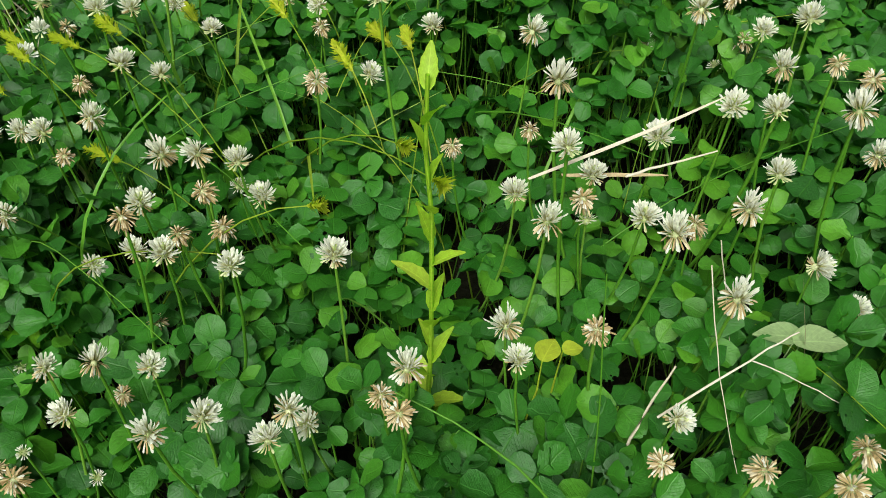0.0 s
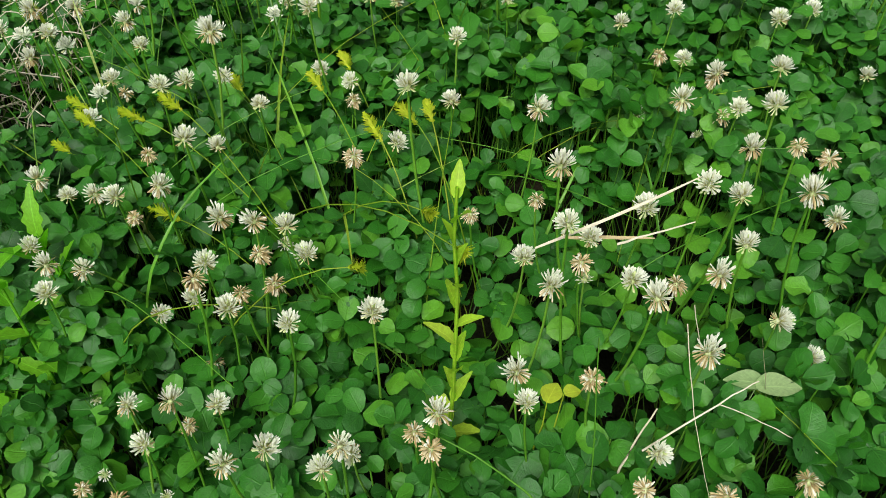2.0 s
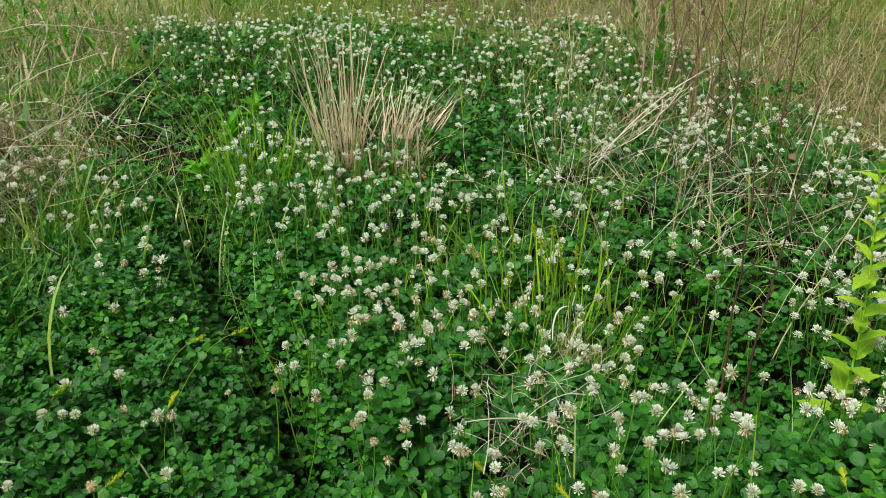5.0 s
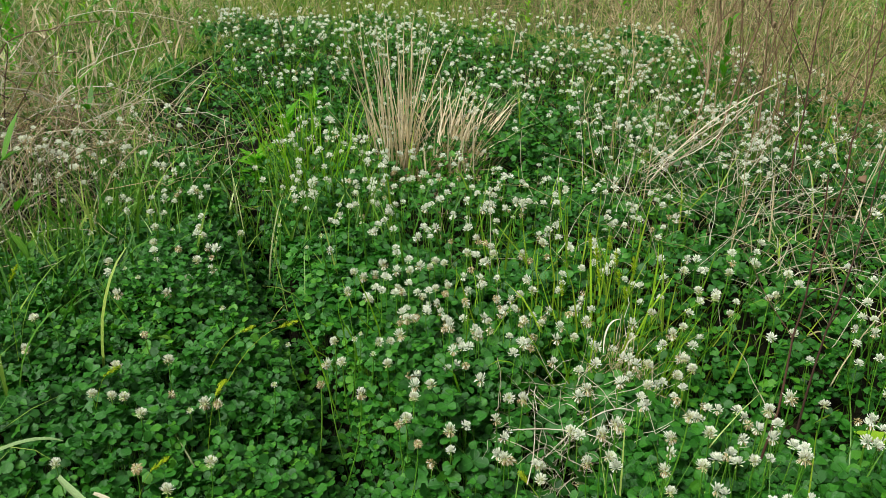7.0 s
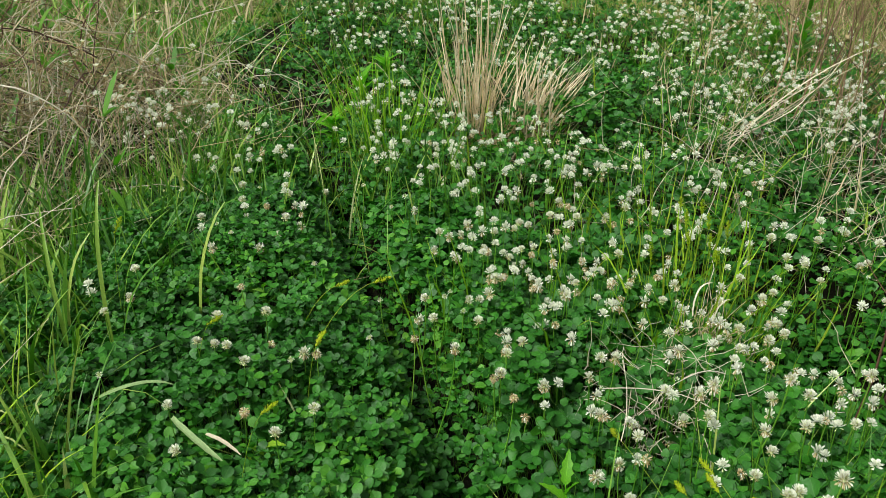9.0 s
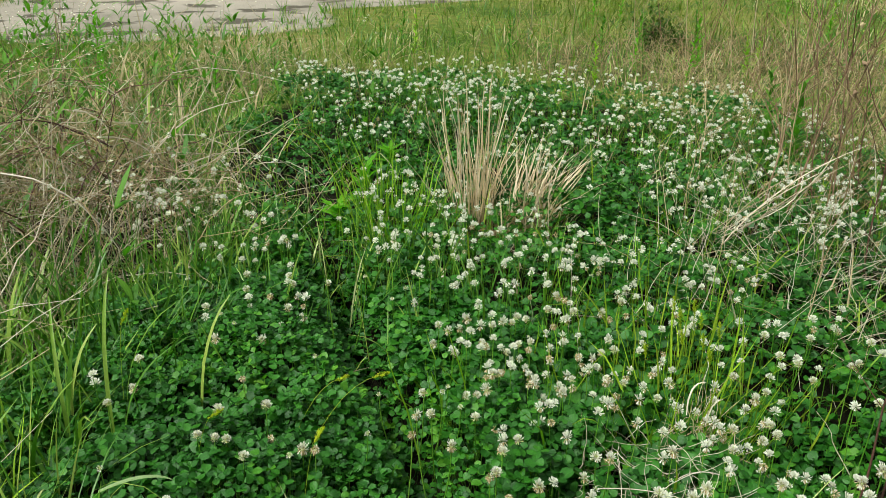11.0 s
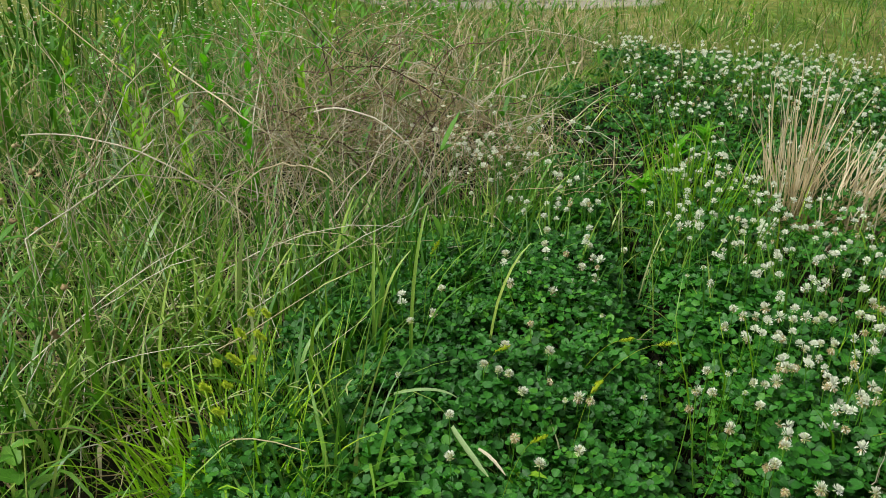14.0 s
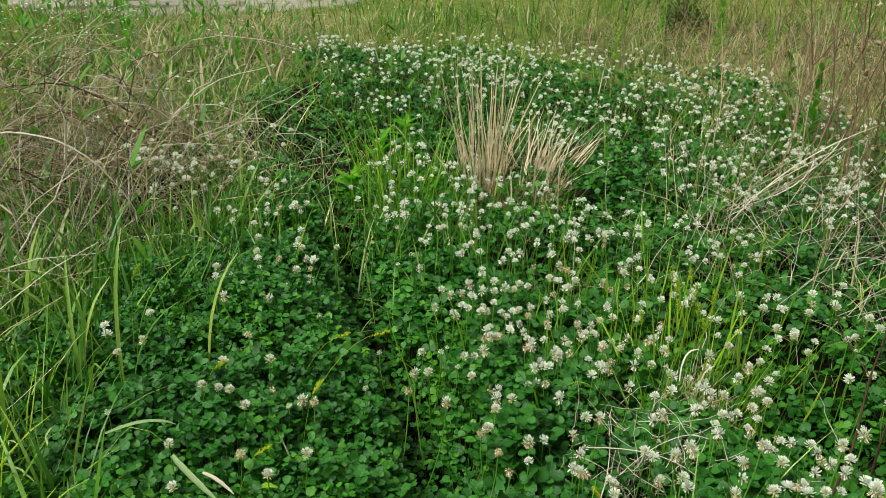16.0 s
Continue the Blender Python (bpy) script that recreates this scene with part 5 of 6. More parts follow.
for i in range(9):
    ba = radians(150 + 4.0 * i)
    leafy_bush("shrub", -32.4 + 25 * math.cos(ba), 1.6 + 15 * math.sin(ba), 3.2, 4.6 + (i * 0.618) % 1, 600, SHRUB, "tall dark green bush on the far river bank", 51 + i, 0.5)
leafy_bush("shrub", -2.5, 5.35, 0.4, 0.2, 900, REED, "low dark green bush on the dry ground", 49, 0.05)


def build_seed_heads():
    """Drooping brome heads over the grass: thin stalks with slender hanging spikelets."""
    g = np.random.default_rng(17)
    s = Soup()
    x, y = clump(100, -1.72, -0.1, 0.3, 0.35, g)
    x2, y2 = clump(60, -2.5, 0.3, 0.5, 0.5, g)
    x, y = np.r_[x, x2], np.r_[y, y2]
    k = ~in_clover(x, y)
    x, y = x[k], y[k]
    n = len(x)
    az = g.uniform(0, 6.28, n)
    p = arcs(on_ground(x, y), az, g.uniform(0.25, 0.45, n), np.abs(g.normal(0.15, 0.15, n)), np.abs(g.normal(0.9, 0.4, n)), 9)
    tubes(s, p, 0.0007, 0, 3)
    for j in (4, 5, 6, 7, 8):
        for _ in range(2):
            a = az + g.normal(0, 0.7, n)
            q = arcs(p[:, j], a, g.uniform(0.018, 0.035, n), g.uniform(0.8, 1.9, n), np.full(n, 0.5), 5)
            ribbon(s, q, g.uniform(0.0022, 0.0038, n), a, 1, fold=0.6)
    thing("grass_seed_heads", s, [SEDGE, BROME], "drooping pale green seed heads of brome grass", "grass", kind="stuff")


build_seed_heads()


# ---- single plants ----
def lance_leaf(length, width, droop, k=7, tooth=0.0):
    """A pointed leaf from its base along +x, folded a little along the middle."""
    st = np.linspace(0, 1, k)
    wd = np.sin(np.pi * (0.06 + 0.94 * st) ** 0.8) * width / 2 + 0.0005
    if tooth:
        wd = wd * (1 + tooth * (np.arange(k) % 2))
    c = np.array([-1.0, 0, 1.0])
    x = np.repeat(st[:, None], 3, 1) * length
    y = wd[:, None] * c[None]
    z = 0.35 * np.abs(y) - droop * length * (st ** 2)[:, None] + 0 * y
    uv = np.stack([np.repeat((c * 0.5 + 0.5)[None], k, 0), np.repeat(st[:, None], 3, 1)], -1).reshape(-1, 2)
    i = np.arange(k - 1)[:, None] * 3 + np.arange(2)[None]
    return np.stack([x, y, z], -1).reshape(-1, 3), np.stack([i, i + 3, i + 4, i + 1], -1).reshape(-1, 4), uv


def leafy_weed(name, place, height, leaves, leaf_len, leaf_wid, label, seed, mat=WEED, lean=0.05, lift=0.5, stem_r=0.0022, tooth=0.25, top_small=0.45, lean_az=None):
    g = np.random.default_rng(seed)
    z0 = place[2] if len(place) > 2 else float(ground_z(place[0], place[1]))
    root = holder(name, (place[0], place[1], z0), label, "weed")
    line = arcs(np.zeros((1, 3)), np.array([g.uniform(0, 6.28) if lean_az is None else lean_az]), np.array([height]), np.array([lean]), np.array([0.1]), 10)
    line = wobble(line, np.array([0.0015]), seed)
    st = Soup()
    tubes(st, line, stem_r, 0, 6, 0.5)
    part("stem", st, root, [mat])
    for i in range(leaves):
        f = (i + 0.6) / leaves
        at = f * 9
        a = int(min(8, at))
        p = line[0, a] + (line[0, a + 1] - line[0, a]) * (at - a)
        size = (1 - (1 - top_small) * f) * g.uniform(0.75, 1.15) * (0.75 + 0.25 * min(1, f * 5))
        v, fc, uv = lance_leaf(leaf_len * size, leaf_wid * size, g.uniform(0.05, 0.45), 9, tooth)
        v = rot_z(rot_y(v, -g.uniform(lift - 0.35, lift + 0.3) - 0.35 * f), i * 2.4 + g.normal(0, 0.3)) + p
        lf = Soup()
        lf.add(v, fc, uv)
        part("leaf", lf, root, [mat])
    return root


leafy_weed("tall_weed", (-0.045, 1.2), 0.56, 32, 0.085, 0.036, "tall bright yellow-green weed with toothed leaves", 61, mat=LIME, stem_r=0.003, lift=0.35)
leafy_weed("young_weed", (-0.008, 0.288), 0.36, 20, 0.038, 0.0125, "slender bright green weed with narrow upright leaves", 62, mat=LIME, lift=0.9, tooth=0.15, stem_r=0.0021, lean=-0.06, lean_az=1.57, top_small=0.5)
for wx, wy, wh, ws in ((-0.33, 0.31, 0.3, 63), (-0.29, 0.34, 0.25, 64), (-0.38, 0.3, 0.27, 65), (-0.45, 0.36, 0.27, 66)):
    leafy_weed("young_weed", (wx, wy), wh, 20, 0.058, 0.016, "fresh green weed with jagged narrow leaves", ws, lift=0.7, tooth=0.45, mat=FRESH, stem_r=0.002, lean=0.45, lean_az=2.2, top_small=0.7)
leafy_weed("leafy_herb", (-1.28, 0.6), 0.17, 14, 0.06, 0.02, "small green herb with cut leaves in the clover", 67, mat=HERB, tooth=0.5, lift=0.6)
leafy_weed("leafy_herb", (-0.95, 0.3), 0.15, 9, 0.08, 0.025, "small green herb with pointed leaves in the clover", 68, mat=WEED, lift=0.6)
leafy_weed("leafy_herb", (-1.38, -0.4), 0.2, 12, 0.09, 0.04, "broad-leaved green herb at the grass edge", 69, mat=HERB, lift=0.3)
leafy_weed("leafy_herb", (-0.26, 1.1), 0.22, 8, 0.05, 0.02, "small green herb with a leafy top", 70, mat=HERB, lift=0.5)
for fx, fy, fs in ((-2.04, 1.74, 71), (-1.94, 1.5, 82), (-2.1, 1.95, 83)):
    leafy_weed("fern_like_herb", (fx, fy), 0.15, 30, 0.1, 0.022, "feathery green herb beside the clover", fs, mat=FRESH, lift=0.45, tooth=0.6, top_small=0.8)
for i, (wx, wy, wh) in enumerate(((-3.0, 0.55, 0.5), (-3.1, 0.9, 0.48), (-2.9, 0.3, 0.45), (-3.3, 0.6, 0.5), (-3.05, 1.2, 0.42), (-3.4, 1.0, 0.46), (-2.75, 0.05, 0.4), (-3.2, 0.2, 0.45))):
    leafy_weed("grey_herb", (wx, wy), wh, 34, 0.08, 0.014, "grey-green feathery herb behind the dead stems", 900 + i, mat=SAGE, lift=0.8, tooth=0.5, stem_r=0.0025)
leafy_weed("sapling", (-5.0, 0.95), 0.95, 60, 0.12, 0.02, "thin young sapling with narrow green leaves near the water", 84, mat=HERB, lift=0.5, stem_r=0.005)
leafy_weed("sapling", (-5.6, 1.9), 0.8, 46, 0.12, 0.02, "thin young sapling with narrow green leaves near the water", 85, mat=HERB, lift=0.5, stem_r=0.005)
gw = np.random.default_rng(808)
for i in range(30):
    wa, wr = radians(gw.uniform(100, 160)), gw.uniform(3.7, 7.5)
    wx, wy = wr * math.cos(wa), wr * math.sin(wa)
    if min(((wx - cx) / 1.6) ** 2 + ((wy - cy) / 1.6) ** 2 for cx, cy, _, _, _ in BARE) > 1 and not bool(in_clover(wx, wy)):
        leafy_weed("meadow_weed", (wx, wy), gw.uniform(0.18, 0.42), 18, 0.07, 0.022, "low leafy green weed standing in the turf", 830 + i, mat=(HERB, WEED, FRESH)[i % 3], lift=0.7, stem_r=0.003)
for fx, fy, fh, fs in ((-2.5, 0.2, 0.62, 72), (-2.62, 0.32, 0.56, 73), (-2.45, 0.05, 0.5, 74), (-2.9, 0.5, 0.6, 75), (-3.1, 0.2, 0.62, 76), (-3.3, 0.75, 0.55, 77), (-3.4, 0.0, 0.65, 78), (-3.9, 1.9, 0.5, 79), (-2.55, 0.62, 0.45, 86), (-2.72, 0.75, 0.5, 87), (-3.0, 0.85, 0.55, 88), (-2.35, 0.35, 0.42, 89), (-0.9, 2.95, 0.42, 80), (-1.05, 3.1, 0.4, 81)):
    leafy_weed("tall_weed", (fx, fy), fh, 30, 0.11, 0.03, "tall fresh green weed with narrow leaves in the grass", fs, mat=HERB if fy > 2.5 else FRESH if fs % 2 else WEED, lift=0.8, stem_r=0.0028)


def sedge_stem(head, foot, round_head, seed):
    """A thin arching stalk from foot to a prickly yellow-green spike."""
    g = np.random.default_rng(seed)
    head, foot = np.array(head), np.array([foot[0], foot[1], float(ground_z(foot[0], foot[1]))])
    root = holder("sedge_plant", foot, "yellow-green prickly sedge spike on a thin arching stalk", "sedge", "sedge stems")
    t = np.linspace(0, 1, 9)[:, None]
    mid = (head + foot) / 2 + np.array([0, 0, 0.45 * abs(head[2] - foot[2]) + 0.015])
    line = (1 - t) ** 2 * foot + 2 * t * (1 - t) * mid + t ** 2 * head - foot
    st = Soup()
    tubes(st, line[None], 0.0008, 0, 4, 0.7)
    part("stalk", st, root, [SEDGE])
    axis = line[-1] - line[-2]
    axis /= np.linalg.norm(axis)
    ln = 0.012 if round_head else g.uniform(0.028, 0.04)
    n = 70 if round_head else 110
    u = g.random(n)
    sd = np.cross(axis, [0.3, 0.2, 1.0])
    sd /= np.linalg.norm(sd)
    sd2 = np.cross(axis, sd)
    a = g.uniform(0, 6.28, n)
    out = np.cos(a)[:, None] * sd + np.sin(a)[:, None] * sd2
    fat = np.sin(np.pi * (0.1 + 0.85 * u))[:, None]
    c = line[-1] + axis * ((u - 0.4) * ln)[:, None]
    way = out + axis * 0.6
    way /= np.linalg.norm(way, axis=1, keepdims=True)
    w = np.cross(way, axis)
    long = (0.0055 if round_head else 0.0058) * fat * g.uniform(0.7, 1.2, (n, 1))
    v = np.stack([c + w * 0.0011, c - w * 0.0011, c + way * long + w * 0.0009, c + way * long - w * 0.0009, c + way * long * (1.9 if round_head else 1.5)], 1).reshape(-1, 3)
    f4 = np.array([[0, 1, 3, 2]])[None] + np.arange(n)[:, None, None] * 5
    f3 = np.array([[2, 3, 4]])[None] + np.arange(n)[:, None, None] * 5
    sp = Soup()
    uv = np.tile(np.array([[0, 0], [1, 0], [0, 0.7], [1, 0.7], [0.5, 1]]), (n, 1))
    sp.add(v, f4.reshape(-1, 4), uv)
    sp.f.append((f3.reshape(-1, 3), 0))
    part("spike", sp, root, [SPIKE])


SEDGES = [(-0.285, 0.527, 0.253), (-0.38, 0.62, 0.19), (-0.248, 0.527, 0.266), (-0.216, 0.615, 0.22), (-0.133, 0.588, 0.242), (-0.075, 0.519, 0.244), (-0.043, 0.494, 0.28),
          (-0.027, 0.539, 0.246), (-0.253, 0.458, 0.2), (-0.405, 0.6, 0.15), (-0.038, 0.755, 0.256), (-0.11, 0.63, 0.235), (-0.36, 0.584, 0.2), (-0.54, 0.67, 0.13)]
for i, h in enumerate(SEDGES):
    gx = random.uniform(-0.03, 0.03)
    sedge_stem(h, (h[0] * 0.5 + 0.03 + gx, 0.4 + 0.3 * (h[1] - 0.5) + gx), False, 400 + i)
sedge_stem((-0.08, 0.355, 0.253), (-0.27, 0.36), True, 421)
sedge_stem((-0.028, 0.411, 0.253), (-0.17, 0.5), True, 422)
sedge_stem((-0.003, 0.348, 0.28), (-0.22, 0.55), True, 423)
for i in range(20):
    hx, hy = -1.44 + 0.24 * ((i * 0.618) % 1), -0.14 + 0.2 * ((i * 0.381) % 1)
    sedge_stem((hx, hy, 0.24 + 0.1 * ((i * 0.73) % 1)), (hx - 0.03, hy + 0.02), False, 470 + i)
for i in range(9):
    hx, hy = -0.66 + 0.14 * ((i * 0.618) % 1), 1.03 + 0.1 * ((i * 0.381) % 1)
    sedge_stem((hx, hy, 0.26 + 0.1 * ((i * 0.73) % 1)), (hx + 0.01, hy - 0.01), False, 450 + i)
for i, (h, foot) in enumerate((((-1.02, 0.66, 0.25), (-1.12, 0.5)), ((-1.08, 0.62, 0.24), (-1.15, 0.5)), ((-1.0, 0.48, 0.23), (-0.98, 0.4)), ((-1.2, 0.42, 0.22), (-1.22, 0.36)), ((-0.93, 0.3, 0.24), (-0.95, 0.22)), ((-1.5, 0.45, 0.3), (-1.48, 0.4)))):
    sedge_stem(h, foot, False, 430 + i)


def blade_piece(name, points, width, mat, label, category, twist=0.3, seed=0):
    """A single loose straw, blade or twig through a few places."""
    g = np.random.default_rng(seed)
    pts = np.array(points, float)
    t = np.linspace(0, len(pts) - 1, 9)
    line = np.stack([np.polyval(np.polyfit(np.arange(len(pts)), pts[:, c], len(pts) - 1), t) for c in range(3)], 1)
    line = line + np.r_[[[0, 0, 0]], g.normal(0, 0.00025, (7, 3)), [[0, 0, 0]]]
    d = pts[-1] - pts[0]
    s = Soup()
    if width > 0.0022:
        ribbon(s, line[None], width, np.array([math.atan2(d[1], d[0]) + twist]), 0, profile=[0.7, 0.9, 1, 1, 1, 0.95, 0.85, 0.65, 0.25], fold=0.5)
    else:
        tubes(s, line[None], width / 2, 0, 5, 0.5)
    return thing(name, s, [mat], label, category)


STRAW_LABEL = "pale dry straw blade lying over the clover"
blade_piece("loose_straw", [(0.05, 0.345, 0.285), (0.11, 0.368, 0.295), (0.175, 0.4, 0.303)], 0.0028, BLEACHED, STRAW_LABEL, "straw", seed=1)
blade_piece("loose_straw", [(0.11, 0.357, 0.276), (0.168, 0.375, 0.28)], 0.0021, BLEACHED, STRAW_LABEL, "straw", seed=2)
blade_piece("loose_straw", [(0.08, 0.4, 0.235), (0.15, 0.395, 0.24)], 0.004, DEAD, STRAW_LABEL, "straw", seed=3)
blade_piece("loose_straw", [(0.4, 0.69, 0.13), (0.36, 0.72, 0.2), (0.285, 0.79, 0.33)], 0.011, STRAW, "dry straw stalk leaning up out of the clover", "straw", seed=4)
blade_piece("loose_straw", [(0.405, 0.695, 0.13), (0.385, 0.74, 0.22), (0.314, 0.81, 0.325)], 0.009, STRAW, "dry straw stalk leaning up out of the clover", "straw", seed=5)
blade_piece("loose_straw", [(0.4, 0.68, 0.14), (0.36, 0.66, 0.2), (0.33, 0.65, 0.22)], 0.007, DEAD, "dry brown bent leaf at the foot of straw stalks", "straw", seed=6)
blade_piece("loose_straw", [(0.5, 0.66, 0.2), (0.56, 0.66, 0.22)], 0.008, STRAW, STRAW_LABEL, "straw", seed=7)
blade_piece("loose_straw", [(0.218, 0.246, 0.16), (0.205, 0.252, 0.22), (0.186, 0.266, 0.29)], 0.004, STRAW, "dry upright straw blade among clover", "straw", seed=8)
blade_piece("dry_twig", [(0.113, 0.217, 0.235), (0.159, 0.235, 0.262), (0.185, 0.247, 0.27)], 0.0015, BLEACHED, "thin pale dry twig over the clover", "twig", seed=9)
blade_piece("dry_twig", [(0.145, 0.284, 0.3), (0.16, 0.28, 0.25), (0.175, 0.276, 0.2)], 0.0008, BLEACHED, "thin bleached dry twig in the clover", "twig", seed=10)
blade_piece("dry_twig", [(0.145, 0.284, 0.28), (0.15, 0.24, 0.24), (0.161, 0.201, 0.2)], 0.0008, BLEACHED, "thin bleached dry twig in the clover", "twig", seed=11)
blade_piece("dry_twig", [(0.159, 0.235, 0.262), (0.2, 0.23, 0.24), (0.235, 0.22, 0.22)], 0.0009, BLEACHED, "thin bleached dry twig in the clover", "twig", seed=12)
blade_piece("loose_straw", [(0.098, 0.212, 0.19), (0.108, 0.222, 0.23), (0.122, 0.236, 0.255)], 0.0021, BLEACHED, "dry upright straw blade among clover", "straw", seed=13)
blade_piece("bent_grass", [(0.085, 0.2, 0.12), (0.083, 0.205, 0.2), (0.076, 0.241, 0.325)], 0.0016, STALK, "thin green grass stem standing in clover", "grass stem", seed=14)
blade_piece("bent_grass", [(0.07, 0.17, 0.17), (0.053, 0.18, 0.22), (0.016, 0.199, 0.248), (-0.024, 0.216, 0.262)], 0.0019, STALK, "thin green bent grass stem over the clover", "grass stem", seed=15)
blade_piece("bleached_straw", [(-0.52, 0.64, 0.15), (-0.55, 0.72, 0.165), (-0.61, 0.83, 0.15)], 0.0021, BLEACHED, "pale bleached bent stem on the clover", "stem", seed=16)
blade_piece("bleached_straw", [(-0.6, 0.74, 0.15), (-0.5, 0.765, 0.175), (-0.42, 0.77, 0.17)], 0.0021, BLEACHED, "pale bleached bent stem on the clover", "stem", seed=17)
blade_piece("bleached_straw", [(-0.45, 0.9, 0.15), (-0.49, 0.82, 0.175), (-0.52, 0.7, 0.16)], 0.0021, BLEACHED, "pale bleached bent stem on the clover", "stem", seed=18)
for i in range(9):
    bx, by, up = -0.88 + 0.03 * (i % 3), 1.94 + 0.05 * ((i * 0.618) % 1), 0.2 + 0.16 * ((i * 0.382) % 1)
    blade_piece("bleached_straw", [(bx, by, 0.12), (bx + 0.1 + 0.03 * (i % 4), by + 0.05, 0.12 + 0.55 * up), (bx + 0.2 + 0.05 * (i % 3), by + 0.1 + 0.04 * (i % 2), 0.1 + up)], 0.004 + 0.001 * (i % 3), BLEACHED if i % 2 else GREY, "bleached dry stalk leaning out of the clover", "straw", seed=40 + i)
gs = np.random.default_rng(88)
for i in range(26):
    bx, by, az, ln = gs.uniform(-0.36, 0.2), gs.uniform(0.3, 0.62), gs.normal(0.5, 1.3), gs.uniform(0.12, 0.3)
    blade_piece("bent_grass", [(bx, by, 0.1), (bx + 0.3 * ln * math.cos(az), by + 0.3 * ln * math.sin(az), 0.2), (bx + ln * math.cos(az), by + ln * math.sin(az), 0.235)], gs.choice([0.0012, 0.0016, 0.0027]), SEDGE if i % 2 else STALK, "long thin green grass stem arching over the clover", "grass stem", seed=700 + i)
blade_piece("dry_sheath", [(-0.55, 0.99, 0.18), (-0.55, 1.0, 0.23), (-0.53, 1.01, 0.25)], 0.004, BLEACHED, "bleached dry grass sheath in a tuft", "straw", seed=31)
blade_piece("dry_sheath", [(-0.51, 0.98, 0.18), (-0.505, 0.985, 0.22), (-0.49, 0.99, 0.24)], 0.0035, BLEACHED, "bleached dry grass sheath in a tuft", "straw", seed=32)
blade_piece("fallen_grass", [(-1.22, 0.2, 0.185), (-1.18, 0.25, 0.2), (-1.14, 0.285, 0.195)], 0.009, PALE_LEAF, "pale green fallen grass blade on the clover", "grass blade", seed=21)
blade_piece("fallen_grass", [(-1.07, 0.23, 0.2), (-1.01, 0.225, 0.19), (-0.96, 0.23, 0.175)], 0.011, PALE_LEAF, "broad pale green fallen grass blade on the clover", "grass blade", seed=22)
blade_piece("fallen_grass", [(-1.005, 0.24, 0.195), (-0.97, 0.243, 0.197), (-0.935, 0.245, 0.19)], 0.007, BLEACHED, "dry pale grass blade on the clover", "grass blade", seed=23)
for i, (bx, by, bh, tx) in enumerate(((-1.43, 0.35, 0.42, -0.05), (-1.42, 0.36, 0.3, 0.04), (-1.36, 0.5, 0.36, 0.01), (-1.5, 0.3, 0.34, -0.1), (-1.47, 0.4, 0.38, 0.06), (-1.55, 0.33, 0.3, 0.0))):
    z0 = float(ground_z(bx, by))
    blade_piece("upright_grass", [(bx, by, z0), (bx + tx * 0.4, by + 0.02, z0 + bh * 0.6), (bx + tx * 1.6, by + 0.09, z0 + bh * 0.95)], 0.0075, GRASS, "broad upright green grass blade at the clover's edge", "grass blade", seed=30 + i)


def oval_leaf(name, x, y, z, length, width, az, mat, label, seed):
    v, f, uv = lance_leaf(length, width, 0.15, 9)
    s = Soup()
    s.add(rot_z(rot_y(v, 0.05), az) + np.array([x, y, z]), f, uv)
    stem = wobble(arcs(np.array([[x, y, z - 0.12]]), np.array([az]), np.array([0.12]), np.array([0.05]), np.array([0.0]), 5), np.array([0.001]), seed)
    stem += np.array([x, y, z]) - stem[:, -1:]
    tubes(s, stem, 0.0012, 0, 4)
    return thing(name, s, [mat], label, "leaf")


oval_leaf("broad_leaf", 0.193, 0.258, 0.245, 0.034, 0.018, 0.1, PALE_LEAF, "pale grey-green oval leaf over the clover", 1)
oval_leaf("broad_leaf", 0.2, 0.262, 0.243, 0.026, 0.015, 2.9, PALE_LEAF, "pale grey-green oval leaf over the clover", 2)
oval_leaf("yellow_leaf", 0.055, 0.252, 0.235, 0.02, 0.014, 1.1, YELLOW_LEAF, "yellow-green young leaf among the clover", 3)
oval_leaf("yellow_leaf", 0.068, 0.262, 0.23, 0.013, 0.01, 0.3, YELLOW_LEAF, "yellow-green young leaf among the clover", 4)


def dead_weed(place, height, branches, mat, label, seed, radius=0.003, lean=0.08, spread=0.5, heads=0, az=None):
    """A standing dead weed: main stem, side branches, seed heads."""
    g = np.random.default_rng(seed)
    root = holder("dead_weed", (place[0], place[1], float(ground_z(*place))), label, "dead weed")
    a0 = g.uniform(0, 6.28) if az is None else az
    line = wobble(arcs(np.zeros((1, 3)), np.array([a0]), np.array([height]), np.array([lean]), np.array([g.normal(0.1, 0.15)]), 10), np.array([0.004]), seed)
    s = Soup()
    tubes(s, line, radius, 0, 5, 0.35)
    part("stem", s, root, [mat])
    tips = [line[0, -1]]
    for i in range(branches):
        j = int(g.integers(2, 9))
        b = wobble(arcs(line[0, j][None], g.uniform(0, 6.28, 1), g.uniform(0.15, 0.42, 1) * height, np.array([g.uniform(0.3, 0.3 + spread)]), np.array([g.normal(0.1, 0.4)]), 7), np.array([0.003]), seed + i + 1)
        s = Soup()
        tubes(s, b, radius * g.uniform(0.35, 0.6), 0, 4, 0.4)
        part("branch", s, root, [mat])
        tips.append(b[0, -1])
    for i in range(heads):
        t = tips[i % len(tips)]
        s = Soup()
        burr = bmesh.new()
        bmesh.ops.create_icosphere(burr, subdivisions=2, radius=0.005)
        knob = np.array([v.co for v in burr.verts])
        s.add(t + knob * np.where(g.random((len(knob), 1)) < 0.4, g.uniform(1.6, 2.6, (len(knob), 1)), 0.7), np.array([[v.index for v in f.verts] for f in burr.faces]), np.zeros((len(knob), 2)))
        burr.free()
        part("seed_head", s, root, [DEAD_RED if mat is RUSSET else DEAD])
    return root


